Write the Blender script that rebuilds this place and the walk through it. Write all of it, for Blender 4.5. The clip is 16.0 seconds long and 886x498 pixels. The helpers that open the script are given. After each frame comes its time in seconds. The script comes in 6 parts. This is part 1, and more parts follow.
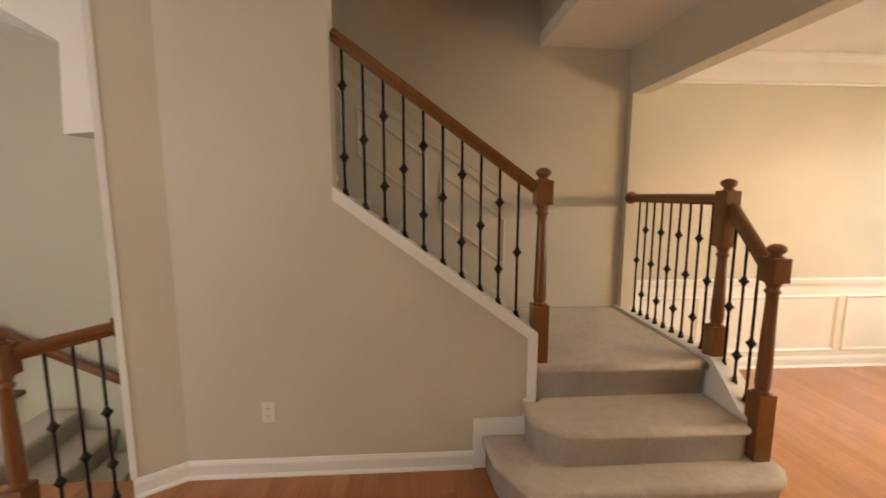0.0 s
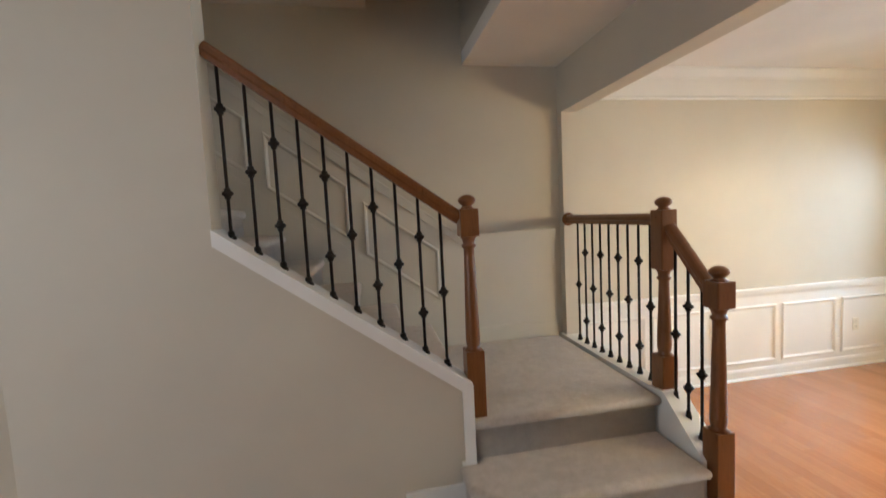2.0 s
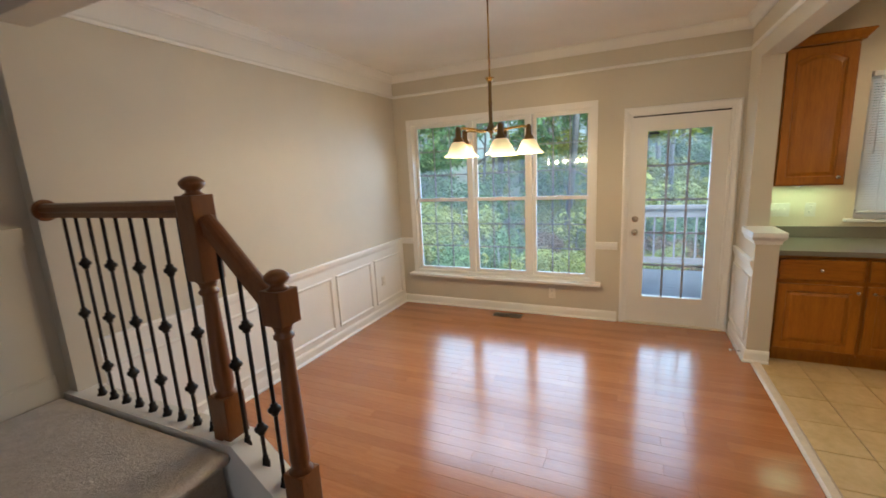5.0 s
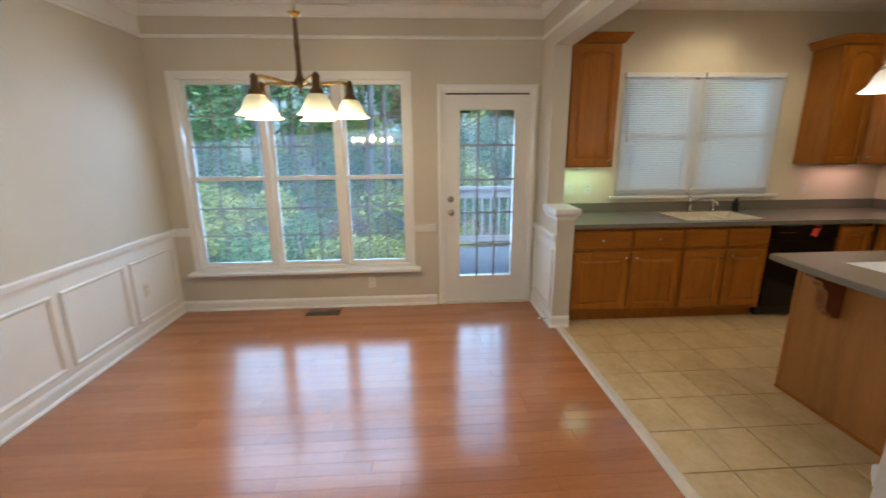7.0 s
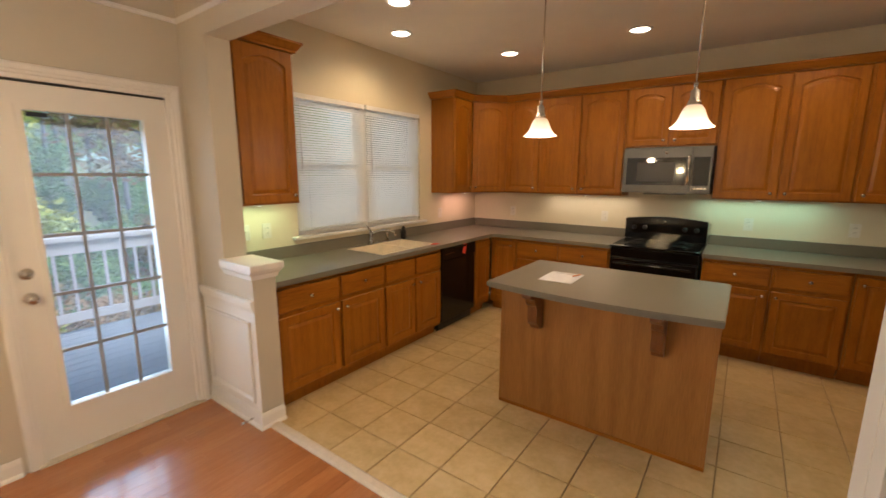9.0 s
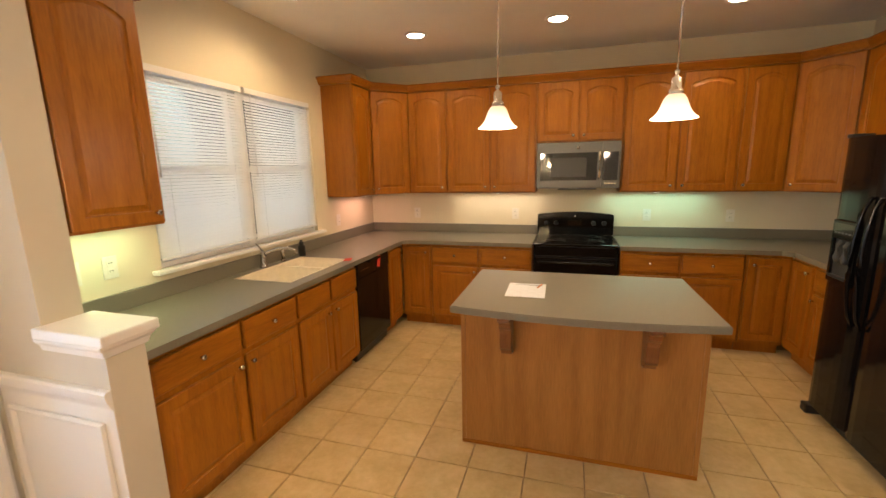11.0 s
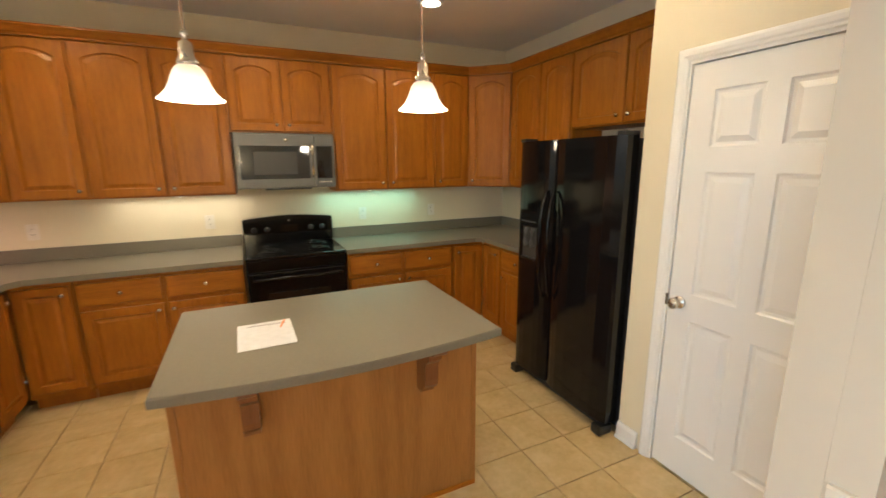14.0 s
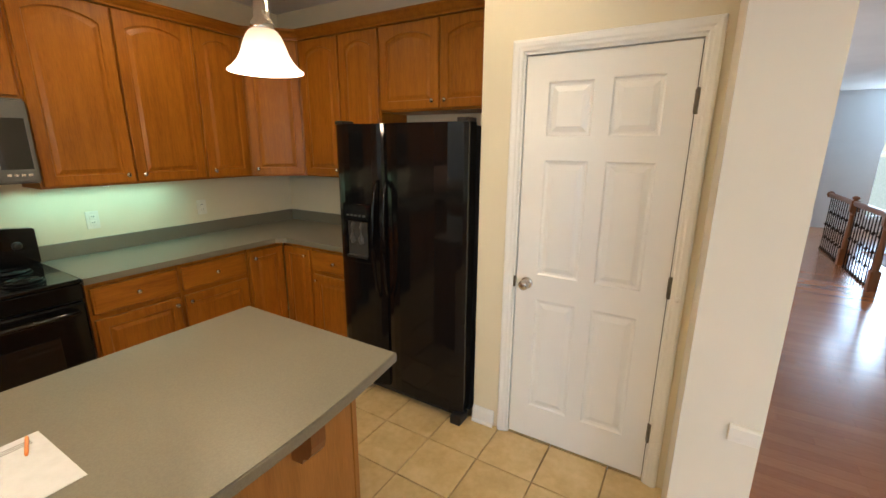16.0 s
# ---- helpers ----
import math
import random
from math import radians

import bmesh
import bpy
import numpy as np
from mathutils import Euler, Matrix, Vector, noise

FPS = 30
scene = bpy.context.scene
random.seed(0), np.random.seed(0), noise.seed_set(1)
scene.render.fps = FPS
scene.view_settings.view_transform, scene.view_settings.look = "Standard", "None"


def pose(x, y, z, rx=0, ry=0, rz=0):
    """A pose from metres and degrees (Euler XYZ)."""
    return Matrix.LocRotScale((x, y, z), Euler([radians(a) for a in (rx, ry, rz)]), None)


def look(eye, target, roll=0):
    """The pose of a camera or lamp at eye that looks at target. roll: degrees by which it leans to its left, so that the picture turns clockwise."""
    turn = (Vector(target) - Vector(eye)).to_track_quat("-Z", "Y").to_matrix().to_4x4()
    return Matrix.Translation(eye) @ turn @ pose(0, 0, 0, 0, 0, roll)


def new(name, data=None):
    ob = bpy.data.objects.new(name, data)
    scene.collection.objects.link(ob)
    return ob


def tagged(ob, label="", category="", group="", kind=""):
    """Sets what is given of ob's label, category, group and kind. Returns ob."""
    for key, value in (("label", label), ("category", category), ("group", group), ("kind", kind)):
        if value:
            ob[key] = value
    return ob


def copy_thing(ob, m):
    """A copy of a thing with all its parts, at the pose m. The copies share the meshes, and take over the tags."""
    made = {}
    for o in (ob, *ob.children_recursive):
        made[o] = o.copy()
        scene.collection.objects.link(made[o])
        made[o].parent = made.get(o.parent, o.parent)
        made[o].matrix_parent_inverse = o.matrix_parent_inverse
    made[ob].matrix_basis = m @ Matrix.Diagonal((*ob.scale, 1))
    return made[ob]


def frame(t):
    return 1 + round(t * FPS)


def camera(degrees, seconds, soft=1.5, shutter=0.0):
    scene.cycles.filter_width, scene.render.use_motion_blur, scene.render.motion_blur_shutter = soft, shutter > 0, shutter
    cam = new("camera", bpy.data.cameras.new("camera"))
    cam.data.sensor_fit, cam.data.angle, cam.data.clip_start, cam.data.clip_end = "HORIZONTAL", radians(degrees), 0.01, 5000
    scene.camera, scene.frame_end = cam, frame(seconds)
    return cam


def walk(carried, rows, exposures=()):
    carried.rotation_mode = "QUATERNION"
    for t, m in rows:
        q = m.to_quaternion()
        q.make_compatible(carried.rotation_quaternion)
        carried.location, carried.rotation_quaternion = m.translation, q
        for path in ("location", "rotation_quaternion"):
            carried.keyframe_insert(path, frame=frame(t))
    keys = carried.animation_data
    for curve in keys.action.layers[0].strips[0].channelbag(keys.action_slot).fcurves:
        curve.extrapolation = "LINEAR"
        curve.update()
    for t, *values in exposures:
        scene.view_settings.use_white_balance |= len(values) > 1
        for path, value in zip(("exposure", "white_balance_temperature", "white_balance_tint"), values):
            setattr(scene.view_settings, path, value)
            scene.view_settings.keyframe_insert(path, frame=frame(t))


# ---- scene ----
cam = camera(93.8, 16.0, soft=1.5, shutter=0.4)
PATH = [
    (0, (0.21, 0.395, 1.572), (0.337, 2.373, 1.31), 0.1),
    (0.5, (0.276, 0.549, 1.571), (0.611, 2.492, 1.234), 0.3),
    (1, (0.361, 0.647, 1.611), (0.817, 2.568, 1.289), -1.3),
    (1.5, (0.425, 0.672, 1.601), (0.867, 2.592, 1.255), -2.5),
    (2, (0.436, 0.692, 1.622), (0.78, 2.656, 1.462), -2.9),
    (2.5, (0.447, 0.719, 1.65), (0.824, 2.683, 1.669), -2.6),
    (3, (0.509, 0.771, 1.668), (1.191, 2.652, 1.67), -2.8),
    (3.5, (0.592, 0.88, 1.671), (1.799, 2.474, 1.606), -1.8),
    (4, (0.733, 1.067, 1.669), (2.293, 2.309, 1.521), -2.0),
    (6.3, (1.225, 1.386, 1.587), (3.098, 1.794, 1.016), -1.8),
    (6.5, (1.271, 1.457, 1.581), (3.172, 1.735, 1.024), -1.4),
    (7, (1.428, 1.498, 1.562), (3.367, 1.384, 1.083), -0.5),
    (7.5, (1.689, 1.531, 1.587), (3.565, 0.991, 1.153), 0.5),
    (8, (1.963, 1.639, 1.591), (3.645, 0.649, 1.155), 0.4),
    (8.5, (2.215, 1.697, 1.577), (3.626, 0.334, 1.186), -0.4),
    (9, (2.475, 1.603, 1.581), (3.631, 0.01, 1.227), 0.2),
    (9.2, (2.564, 1.559, 1.578), (3.633, -0.094, 1.224), 0.3),
    (11.3, (3.215, 1.265, 1.618), (3.703, -0.637, 1.233), -1.3),
    (11.5, (3.213, 1.212, 1.65), (3.637, -0.7, 1.248), -1.3),
    (12, (3.284, 1.16, 1.644), (3.445, -0.792, 1.238), -0.9),
    (12.5, (3.389, 1.097, 1.629), (3.252, -0.857, 1.224), -0.6),
    (13, (3.437, 1.067, 1.635), (3.083, -0.855, 1.21), -0.6),
    (13.5, (3.452, 0.946, 1.625), (2.863, -0.915, 1.189), -0.2),
    (14, (3.42, 0.76, 1.609), (2.592, -1.014, 1.199), -0.4),
    (14.5, (3.432, 0.567, 1.613), (2.28, -1.018, 1.211), 0.1),
    (15, (3.498, 0.36, 1.628), (2.032, -0.937, 1.219), -0.7),
    (15.5, (3.539, 0.22, 1.627), (1.915, -0.857, 1.175), -0.2),
    (16, (3.546, 0.182, 1.621), (1.884, -0.821, 1.138), 0.4),
]
EXPOSURES = [(0, 1.28, 7400, 13), (0.5, 1.27, 5750, 5), (1.0, 1.20, 5600, 5), (2.5, 1.22, 5550, 6), (3.0, 1.13, 5400, 5), (3.5, 0.92, 5350, 5), (4.0, 0.64, 5550, 8), (6.4, 0.46, 5650, 9), (7.0, 0.44, 5100, 8), (7.5, 0.43, 5350, 10), (8.2, 0.50, 6150, 16), (9.2, 0.81, 6050, 16), (11.5, 1.26, 6450, 16), (12.0, 1.30, 6500, 14), (13.0, 1.31, 6150, 9), (14.0, 1.28, 5600, 7), (15.0, 1.28, 5450, 7), (16.0, 1.20, 5550, 8)]
walk(cam, [(t, look(eye, target, roll)) for t, eye, target, roll in PATH], EXPOSURES)

# ---- light ----
world = bpy.data.worlds.new("sky")
scene.world = world
world.use_nodes = True
wn = world.node_tree.nodes
sky = wn.new("ShaderNodeTexSky")
sky.sky_type, sky.sun_disc = "NISHITA", False
sky.sun_elevation, sky.sun_rotation = radians(46), radians(221)
sky.air_density, sky.dust_density = 1.0, 1.0
world.node_tree.links.new(sky.outputs[0], wn["Background"].inputs[0])
wn["Background"].inputs[1].default_value = 0.15


def lamp(name, kind, m, power, colour, **more):
    data = bpy.data.lights.new(name, kind)
    data.energy, data.color = power, colour
    if kind == "AREA":
        data.shape, data.size, data.size_y = "RECTANGLE", more["size"], more["size_y"]
        data.spread = radians(more.get("spread", 180))
    if kind in ("POINT", "SPOT"):
        data.shadow_soft_size = more.get("soft", 0.03)
    if kind == "SPOT":
        data.spot_size, data.spot_blend = radians(more.get("cone", 110)), more.get("blend", 0.6)
    if kind == "SUN":
        data.angle = radians(more["angle"])
    ob = new(name, data)
    ob.matrix_world = m
    return ob


lamp("sun", "SUN", look((-14, -16, 22), (0, 0, 0)), 3.2, (1, 0.97, 0.92), angle=30)
DAY = (0.72, 0.86, 1.0)
lamp("window_daylight", "AREA", look((5.66, 2.6, 1.35), (2.0, 2.5, -0.25)), 25, DAY, size=2.0, size_y=1.7, spread=130)
lamp("door_daylight", "AREA", look((5.66, 0.84, 1.1), (2.0, 0.84, 0.2)), 5.5, DAY, size=0.5, size_y=1.5, spread=140)
# Added fill for hall and stair; no window or lamp stands there.
lamp("living_room_daylight", "AREA", look((-2.0, -0.46, 1.5), (-1.6, 2.6, 1.2)), 36, (0.98, 0.95, 0.92), size=5.0, size_y=1.8)
WARM = (1.0, 0.74, 0.45)
for i in range(5):
    a = radians(139 + 72 * i)
    lamp("chandelier_bulb", "POINT", pose(3.76 + 0.25 * math.cos(a), 2.095 + 0.25 * math.sin(a), 1.665), 7.0, (1.0, 0.70, 0.33), soft=0.03)
for x, y in ((3.56, -0.92), (2.735, -0.89)):
    lamp("pendant_bulb", "POINT", pose(x, y, 1.78), 5.2, WARM, soft=0.04)
for x, y in ((4.48, -2.25), (3.31, -2.25), (2.09, -2.27), (4.95, -1.20), (4.53, -0.71), (2.07, -0.75)):
    lamp("recessed_bulb", "SPOT", pose(x, y, 2.725), 15.5, (1.0, 0.71, 0.37), soft=0.06, cone=155, blend=0.6)
PUCKS = ((5.25, -2.68), (3.90, -3.05), (2.38, -3.05), (5.27, -0.02))
for (x, y), c in zip(PUCKS, ((1.0, 0.50, 0.36), (1.0, 0.80, 0.55), (0.50, 1.0, 0.74), (0.78, 1.0, 0.50))):
    lamp("puck_bulb", "AREA", pose(x, y, 1.35), 1.05, c, size=0.12 if x > 5 else 0.9, size_y=0.5 if x > 5 else 0.12)
lamp("sink_window_daylight", "AREA", look((5.66, -1.235, 1.65), (2.0, -1.235, 1.5)), 3.4, DAY, size=1.5, size_y=1.05)
lamp("foyer_daylight", "AREA", look((-7.8, 3.9, 1.7), (-4, 2.0, 0.8)), 55, (0.70, 0.86, 1.0), size=1.6, size_y=2.0)

# ---- materials ----


class Mat:
    """A small writer of node materials."""

    def __init__(self, name):
        self.m = bpy.data.materials.new(name)
        self.m.use_nodes = True
        self.t = self.m.node_tree
        self.b = self.t.nodes["Principled BSDF"]

    def node(self, kind, ins=None, **attrs):
        n = self.t.nodes.new("ShaderNode" + kind)
        for k, v in attrs.items():
            setattr(n, k, v)
        for k, v in (ins or {}).items():
            self.put(v, n.inputs[k])
        return n

    def put(self, v, socket):
        if hasattr(v, "is_output"):
            self.t.links.new(v, socket)
        else:
            socket.default_value = v

    def set(self, **ins):
        for k, v in ins.items():
            self.put(v, self.b.inputs[k.replace("_", " ")])
        return self

    def coords(self, scale=(1, 1, 1), jitter=False):
        c = self.node("TexCoord").outputs["Object"]
        if jitter:
            r = self.node("ObjectInfo").outputs["Random"]
            c = self.node("VectorMath", {0: c, 1: self.node("VectorMath", {0: self.node("CombineXYZ", {0: r, 1: r, 2: r}).outputs[0], 1: (37, 17, 29)}, operation="MULTIPLY").outputs[0]}).outputs[0]
        return self.node("Mapping", {"Vector": c, "Scale": scale}).outputs[0]

    def noise(self, vec, scale, detail=4, rough=0.55):
        return self.node("TexNoise", {"Vector": vec, "Scale": scale, "Detail": detail, "Roughness": rough}).outputs[0]

    def ramp(self, fac, stops):
        n = self.node("ValToRGB", {0: fac})
        e = n.color_ramp.elements
        while len(e) < len(stops):
            e.new(0.5)
        for el, (p, c) in zip(e, stops):
            el.position, el.color = p, (*c, 1)
        return n.outputs[0]

    def mix(self, fac, a, b, blend="MIX"):
        n = self.node("Mix", data_type="RGBA", blend_type=blend)
        for i, v in ((0, fac), (6, a), (7, b)):
            self.put((*v, 1) if isinstance(v, tuple) and len(v) == 3 else v, n.inputs[i])
        return n.outputs[2]

    def bump(self, height, strength, distance):
        self.put(self.node("Bump", {"Height": height, "Strength": strength, "Distance": distance}).outputs[0], self.b.inputs["Normal"])
        return self


def tint(c, f):
    return tuple(max(0.0, min(1.0, v * f)) for v in c)


def paint(name, c, rough=0.55, grain=0.25):
    k = Mat(name)
    v = k.coords()
    k.set(Base_Color=k.ramp(k.noise(v, 1.3, 5), [(0.3, tint(c, 0.95)), (0.7, tint(c, 1.04))]),
          Roughness=k.node("MapRange", {0: k.noise(v, 7), 3: rough - 0.06, 4: rough + 0.08}).outputs[0])
    k.bump(k.noise(v, 260, 3), grain, 0.0006)
    return k.m


def wood(name, dark, light, axis, scale=1.0, rough=0.3, coat=0.06, jitter=True, bump=0.15, spec=0.5):
    k = Mat(name)
    s = [14, 14, 14]
    s[axis] = 1.1
    v = k.coords(tuple(q * scale for q in s), jitter)
    broad = k.noise(k.coords((0.9, 0.9, 0.9), jitter), 2.0, 3)
    grain = k.noise(v, 2.2, 7, 0.62)
    fine = k.noise(k.coords(tuple(q * scale * 5 for q in s), jitter), 3.0, 3)
    c = k.ramp(grain, [(0.25, dark), (0.62, light)])
    c = k.mix(0.35, c, k.ramp(broad, [(0.3, tint(dark, 0.95)), (0.7, tint(light, 1.08))]))
    c = k.mix(0.22, c, k.ramp(fine, [(0.4, tint(dark, 0.8)), (0.6, light)]))
    k.set(Base_Color=c, Roughness=k.node("MapRange", {0: fine, 3: rough - 0.05, 4: rough + 0.1}).outputs[0], Coat_Weight=coat, Coat_Roughness=0.18, Specular_IOR_Level=spec)
    k.bump(fine, bump, 0.0005)
    return k.m


def plain(name, c, rough=0.4, metal=0.0, wear=0.06, scale=30, coat=0.0, spec=0.5):
    k = Mat(name)
    n = k.noise(k.coords(), scale, 4)
    k.set(Base_Color=k.ramp(n, [(0.3, tint(c, 1 - wear)), (0.7, tint(c, 1 + wear))]), Metallic=metal, Coat_Weight=coat, Specular_IOR_Level=spec,
          Roughness=k.node("MapRange", {0: n, 3: max(0.02, rough - 0.05), 4: rough + 0.06}).outputs[0])
    return k.m


def floor_wood(name):
    k = Mat(name)
    r = k.node("ObjectInfo").outputs["Random"]
    i = k.node("NewGeometry").outputs["Random Per Island"]
    both = k.node("Math", {0: k.node("Math", {0: r, 1: i}, operation="ADD").outputs[0], 1: 1.0}, operation="MODULO").outputs[0]
    off = k.node("CombineXYZ", {0: both, 1: both, 2: both}).outputs[0]
    c0 = k.node("VectorMath", {0: k.node("TexCoord").outputs["Object"], 1: k.node("VectorMath", {0: off, 1: (31, 53, 7)}, operation="MULTIPLY").outputs[0]}).outputs[0]
    grain = k.noise(k.node("Mapping", {"Vector": c0, "Scale": (22, 1.3, 22)}).outputs[0], 2.0, 6, 0.6)
    fine = k.noise(k.node("Mapping", {"Vector": c0, "Scale": (120, 5, 120)}).outputs[0], 3.0, 2)
    tone = k.ramp(both, [(0.0, (0.31, 0.108, 0.030)), (0.5, (0.38, 0.140, 0.042)), (1.0, (0.44, 0.170, 0.055))])
    c = k.mix(0.28, tone, k.ramp(grain, [(0.3, (0.30, 0.10, 0.030)), (0.65, (0.48, 0.20, 0.07))]))
    c = k.mix(0.12, c, k.ramp(fine, [(0.42, (0.22, 0.075, 0.025)), (0.6, (0.55, 0.25, 0.10))]))
    wear = k.noise(k.node("TexCoord").outputs["Object"], 1.6, 5)
    k.set(Base_Color=c, Roughness=k.node("MapRange", {0: wear, 3: 0.17, 4: 0.27}).outputs[0], Coat_Weight=0.55, Coat_Roughness=0.15)
    k.bump(fine, 0.06, 0.0004)
    return k.m


def tile_mat(name):
    k = Mat(name)
    v = k.coords((1, 1, 1), True)
    a = k.noise(v, 5, 6, 0.65)
    b = k.noise(v, 28, 4)
    c = k.ramp(a, [(0.28, (0.47, 0.335, 0.14)), (0.5, (0.595, 0.44, 0.21)), (0.72, (0.69, 0.535, 0.295))])
    c = k.mix(0.2, c, k.ramp(b, [(0.35, (0.43, 0.30, 0.13)), (0.65, (0.70, 0.545, 0.31))]))
    r = k.node("ObjectInfo").outputs["Random"]
    c = k.mix(0.35, c, k.mix(1.0, c, k.ramp(r, [(0.0, (0.80, 0.78, 0.76)), (1.0, (1.0, 1.0, 1.0))]), "MULTIPLY"))
    k.set(Base_Color=c, Roughness=k.node("MapRange", {0: b, 3: 0.30, 4: 0.46}).outputs[0])
    k.bump(a, 0.25, 0.002)
    return k.m


def carpet_mat(name):
    k = Mat(name)
    v = k.coords()
    a, b, d = k.noise(v, 3.2, 4), k.noise(v, 110, 4, 0.75), k.noise(v, 17, 5, 0.65)
    c = k.ramp(a, [(0.32, (0.62, 0.52, 0.43)), (0.68, (0.80, 0.695, 0.595))])
    c = k.mix(0.38, c, k.ramp(b, [(0.35, (0.40, 0.31, 0.25)), (0.65, (0.82, 0.74, 0.64))]))
    c = k.mix(0.24, c, k.ramp(d, [(0.38, (0.42, 0.37, 0.29)), (0.62, (0.80, 0.71, 0.61))]))
    k.set(Base_Color=c, Roughness=0.95, Sheen_Weight=0.5, Specular_IOR_Level=0.1)
    h = k.node("Math", {0: b, 1: k.node("Math", {0: d, 1: 1.5}, operation="MULTIPLY").outputs[0]}, operation="ADD").outputs[0]
    k.bump(h, 1.0, 0.009)
    return k.m


def laminate(name):
    k = Mat(name)
    v = k.coords()
    a, b = k.noise(v, 190, 2), k.noise(v, 2.5, 4)
    c = k.ramp(a, [(0.36, (0.160, 0.146, 0.112)), (0.5, (0.178, 0.163, 0.125)), (0.64, (0.196, 0.180, 0.140))])
    c = k.mix(0.4, c, k.ramp(b, [(0.3, (0.160, 0.147, 0.113)), (0.7, (0.20, 0.183, 0.142))]))
    k.set(Base_Color=c, Roughness=k.node("MapRange", {0: b, 3: 0.285, 4: 0.34}).outputs[0])
    return k.m


def pane_mat(name, gloss=1.0):
    k = Mat(name)
    f = k.node("Fresnel", {"IOR": 1.45})
    fac = k.node("Math", {0: f.outputs[0], 1: gloss}, operation="MULTIPLY").outputs[0]
    s = k.node("MixShader", {0: fac, 1: k.node("BsdfTransparent", {"Color": (0.90, 0.97, 1.0, 1)}).outputs[0], 2: k.node("BsdfGlossy", {"Roughness": 0.05}).outputs[0]})
    # Thin white veil over the glass, laying a pale haze on the view.
    veil = k.node("MixShader", {0: 0.035, 1: s.outputs[0], 2: k.node("BsdfTranslucent", {"Color": (0.85, 0.9, 0.95, 1)}).outputs[0]})
    k.t.links.new(veil.outputs[0], k.t.nodes["Material Output"].inputs[0])
    return k.m


def glow(name, c, strength, base=(0.85, 0.8, 0.7)):
    k = Mat(name)
    n = k.noise(k.coords(), 14, 4)
    k.set(Base_Color=(*base, 1), Roughness=0.35, Emission_Color=k.ramp(n, [(0.3, tint(c, 0.9)), (0.7, c)]), Emission_Strength=strength)
    return k.m


def glow_shade(name, c, strength, z0, z1):
    """Frosted glass round a bulb near its rim: brightest low down, duller at the neck."""
    k = Mat(name)
    v = k.coords()
    z = k.node("MapRange", {0: k.node("SeparateXYZ", {0: v}).outputs[2], 1: z0, 2: z1}).outputs[0]
    n = k.noise(v, 16, 4)
    f = k.node("Math", {0: z, 1: k.node("Math", {0: n, 1: 0.3}, operation="MULTIPLY").outputs[0]}, operation="ADD").outputs[0]
    k.set(Base_Color=(0.8, 0.74, 0.62, 1), Roughness=0.3, Emission_Strength=strength,
          Emission_Color=k.ramp(f, [(0.15, c), (0.55, tint((c[0], c[1] * 0.93, c[2] * 0.8), 0.5)), (1.0, tint((c[0], c[1] * 0.85, c[2] * 0.65), 0.22))]))
    return k.m


def leaf_mat(name, stops):
    k = Mat(name)
    i = k.node("NewGeometry").outputs["Random Per Island"]
    n = k.noise(k.coords(), 1.1, 4, 0.65)
    f = k.node("Math", {0: k.node("Math", {0: i, 1: 0.42}, operation="MULTIPLY").outputs[0], 1: k.node("Math", {0: n, 1: 0.62}, operation="MULTIPLY").outputs[0]}, operation="ADD").outputs[0]
    k.set(Base_Color=k.ramp(f, stops), Roughness=0.6, Subsurface_Weight=0.0, Transmission_Weight=0.0)
    return k.m


M_WALL = paint("greige wall paint", (0.585, 0.54, 0.45), 0.6)
M_WAINS = paint("off-white wainscot paint", (0.67, 0.635, 0.56), 0.5)
M_TRIM = paint("white trim paint", (0.80, 0.79, 0.765), 0.35, 0.12)
M_CEIL = paint("white ceiling paint", (0.86, 0.84, 0.79), 0.8, 0.4)
M_KWALL = paint("cream yellow kitchen wall paint", (0.71, 0.64, 0.475), 0.55)
M_HALL = paint("pale hall wall paint", (0.66, 0.68, 0.70), 0.6)
M_DOOR = paint("white door paint", (0.80, 0.785, 0.75), 0.33, 0.1)
M_FLOOR = floor_wood("oak strip floor")
M_GAP = plain("dark floor joint", (0.17, 0.062, 0.022), 0.6)
M_TILE = tile_mat("beige ceramic tile")
M_GROUT = plain("tan grout", (0.37, 0.262, 0.135), 0.9, wear=0.2, scale=60)
M_THRESH = plain("pale threshold strip", (0.62, 0.54, 0.43), 0.4)
M_CAB = wood("honey maple cabinet wood", (0.190, 0.057, 0.002), (0.385, 0.140, 0.006), 2, rough=0.36, coat=0.03, spec=0.3)
M_CABX = wood("honey maple cabinet wood across", (0.190, 0.057, 0.002), (0.385, 0.140, 0.006), 0, rough=0.36, coat=0.03, spec=0.3)
def veneer(name):
    k = Mat(name)
    v = k.coords((1.0, 1.0, 0.16))
    warp = k.noise(v, 8.0, 4)
    w = k.node("TexWave", {"Vector": v, "Scale": 2.6, "Distortion": 9.0, "Detail": 2.0, "Detail Scale": 1.2}, bands_direction="X").outputs["Fac"]
    fine = k.noise(k.coords((60, 60, 3.5)), 3.0, 4)
    c = k.ramp(w, [(0.1, (0.265, 0.112, 0.020)), (0.8, (0.365, 0.165, 0.036))])
    c = k.mix(0.6, c, k.ramp(warp, [(0.3, (0.24, 0.100, 0.018)), (0.7, (0.42, 0.192, 0.045))]))
    c = k.mix(0.22, c, k.ramp(fine, [(0.35, (0.18, 0.066, 0.012)), (0.65, (0.44, 0.19, 0.048))]))
    k.set(Base_Color=c, Roughness=0.42)
    return k.m


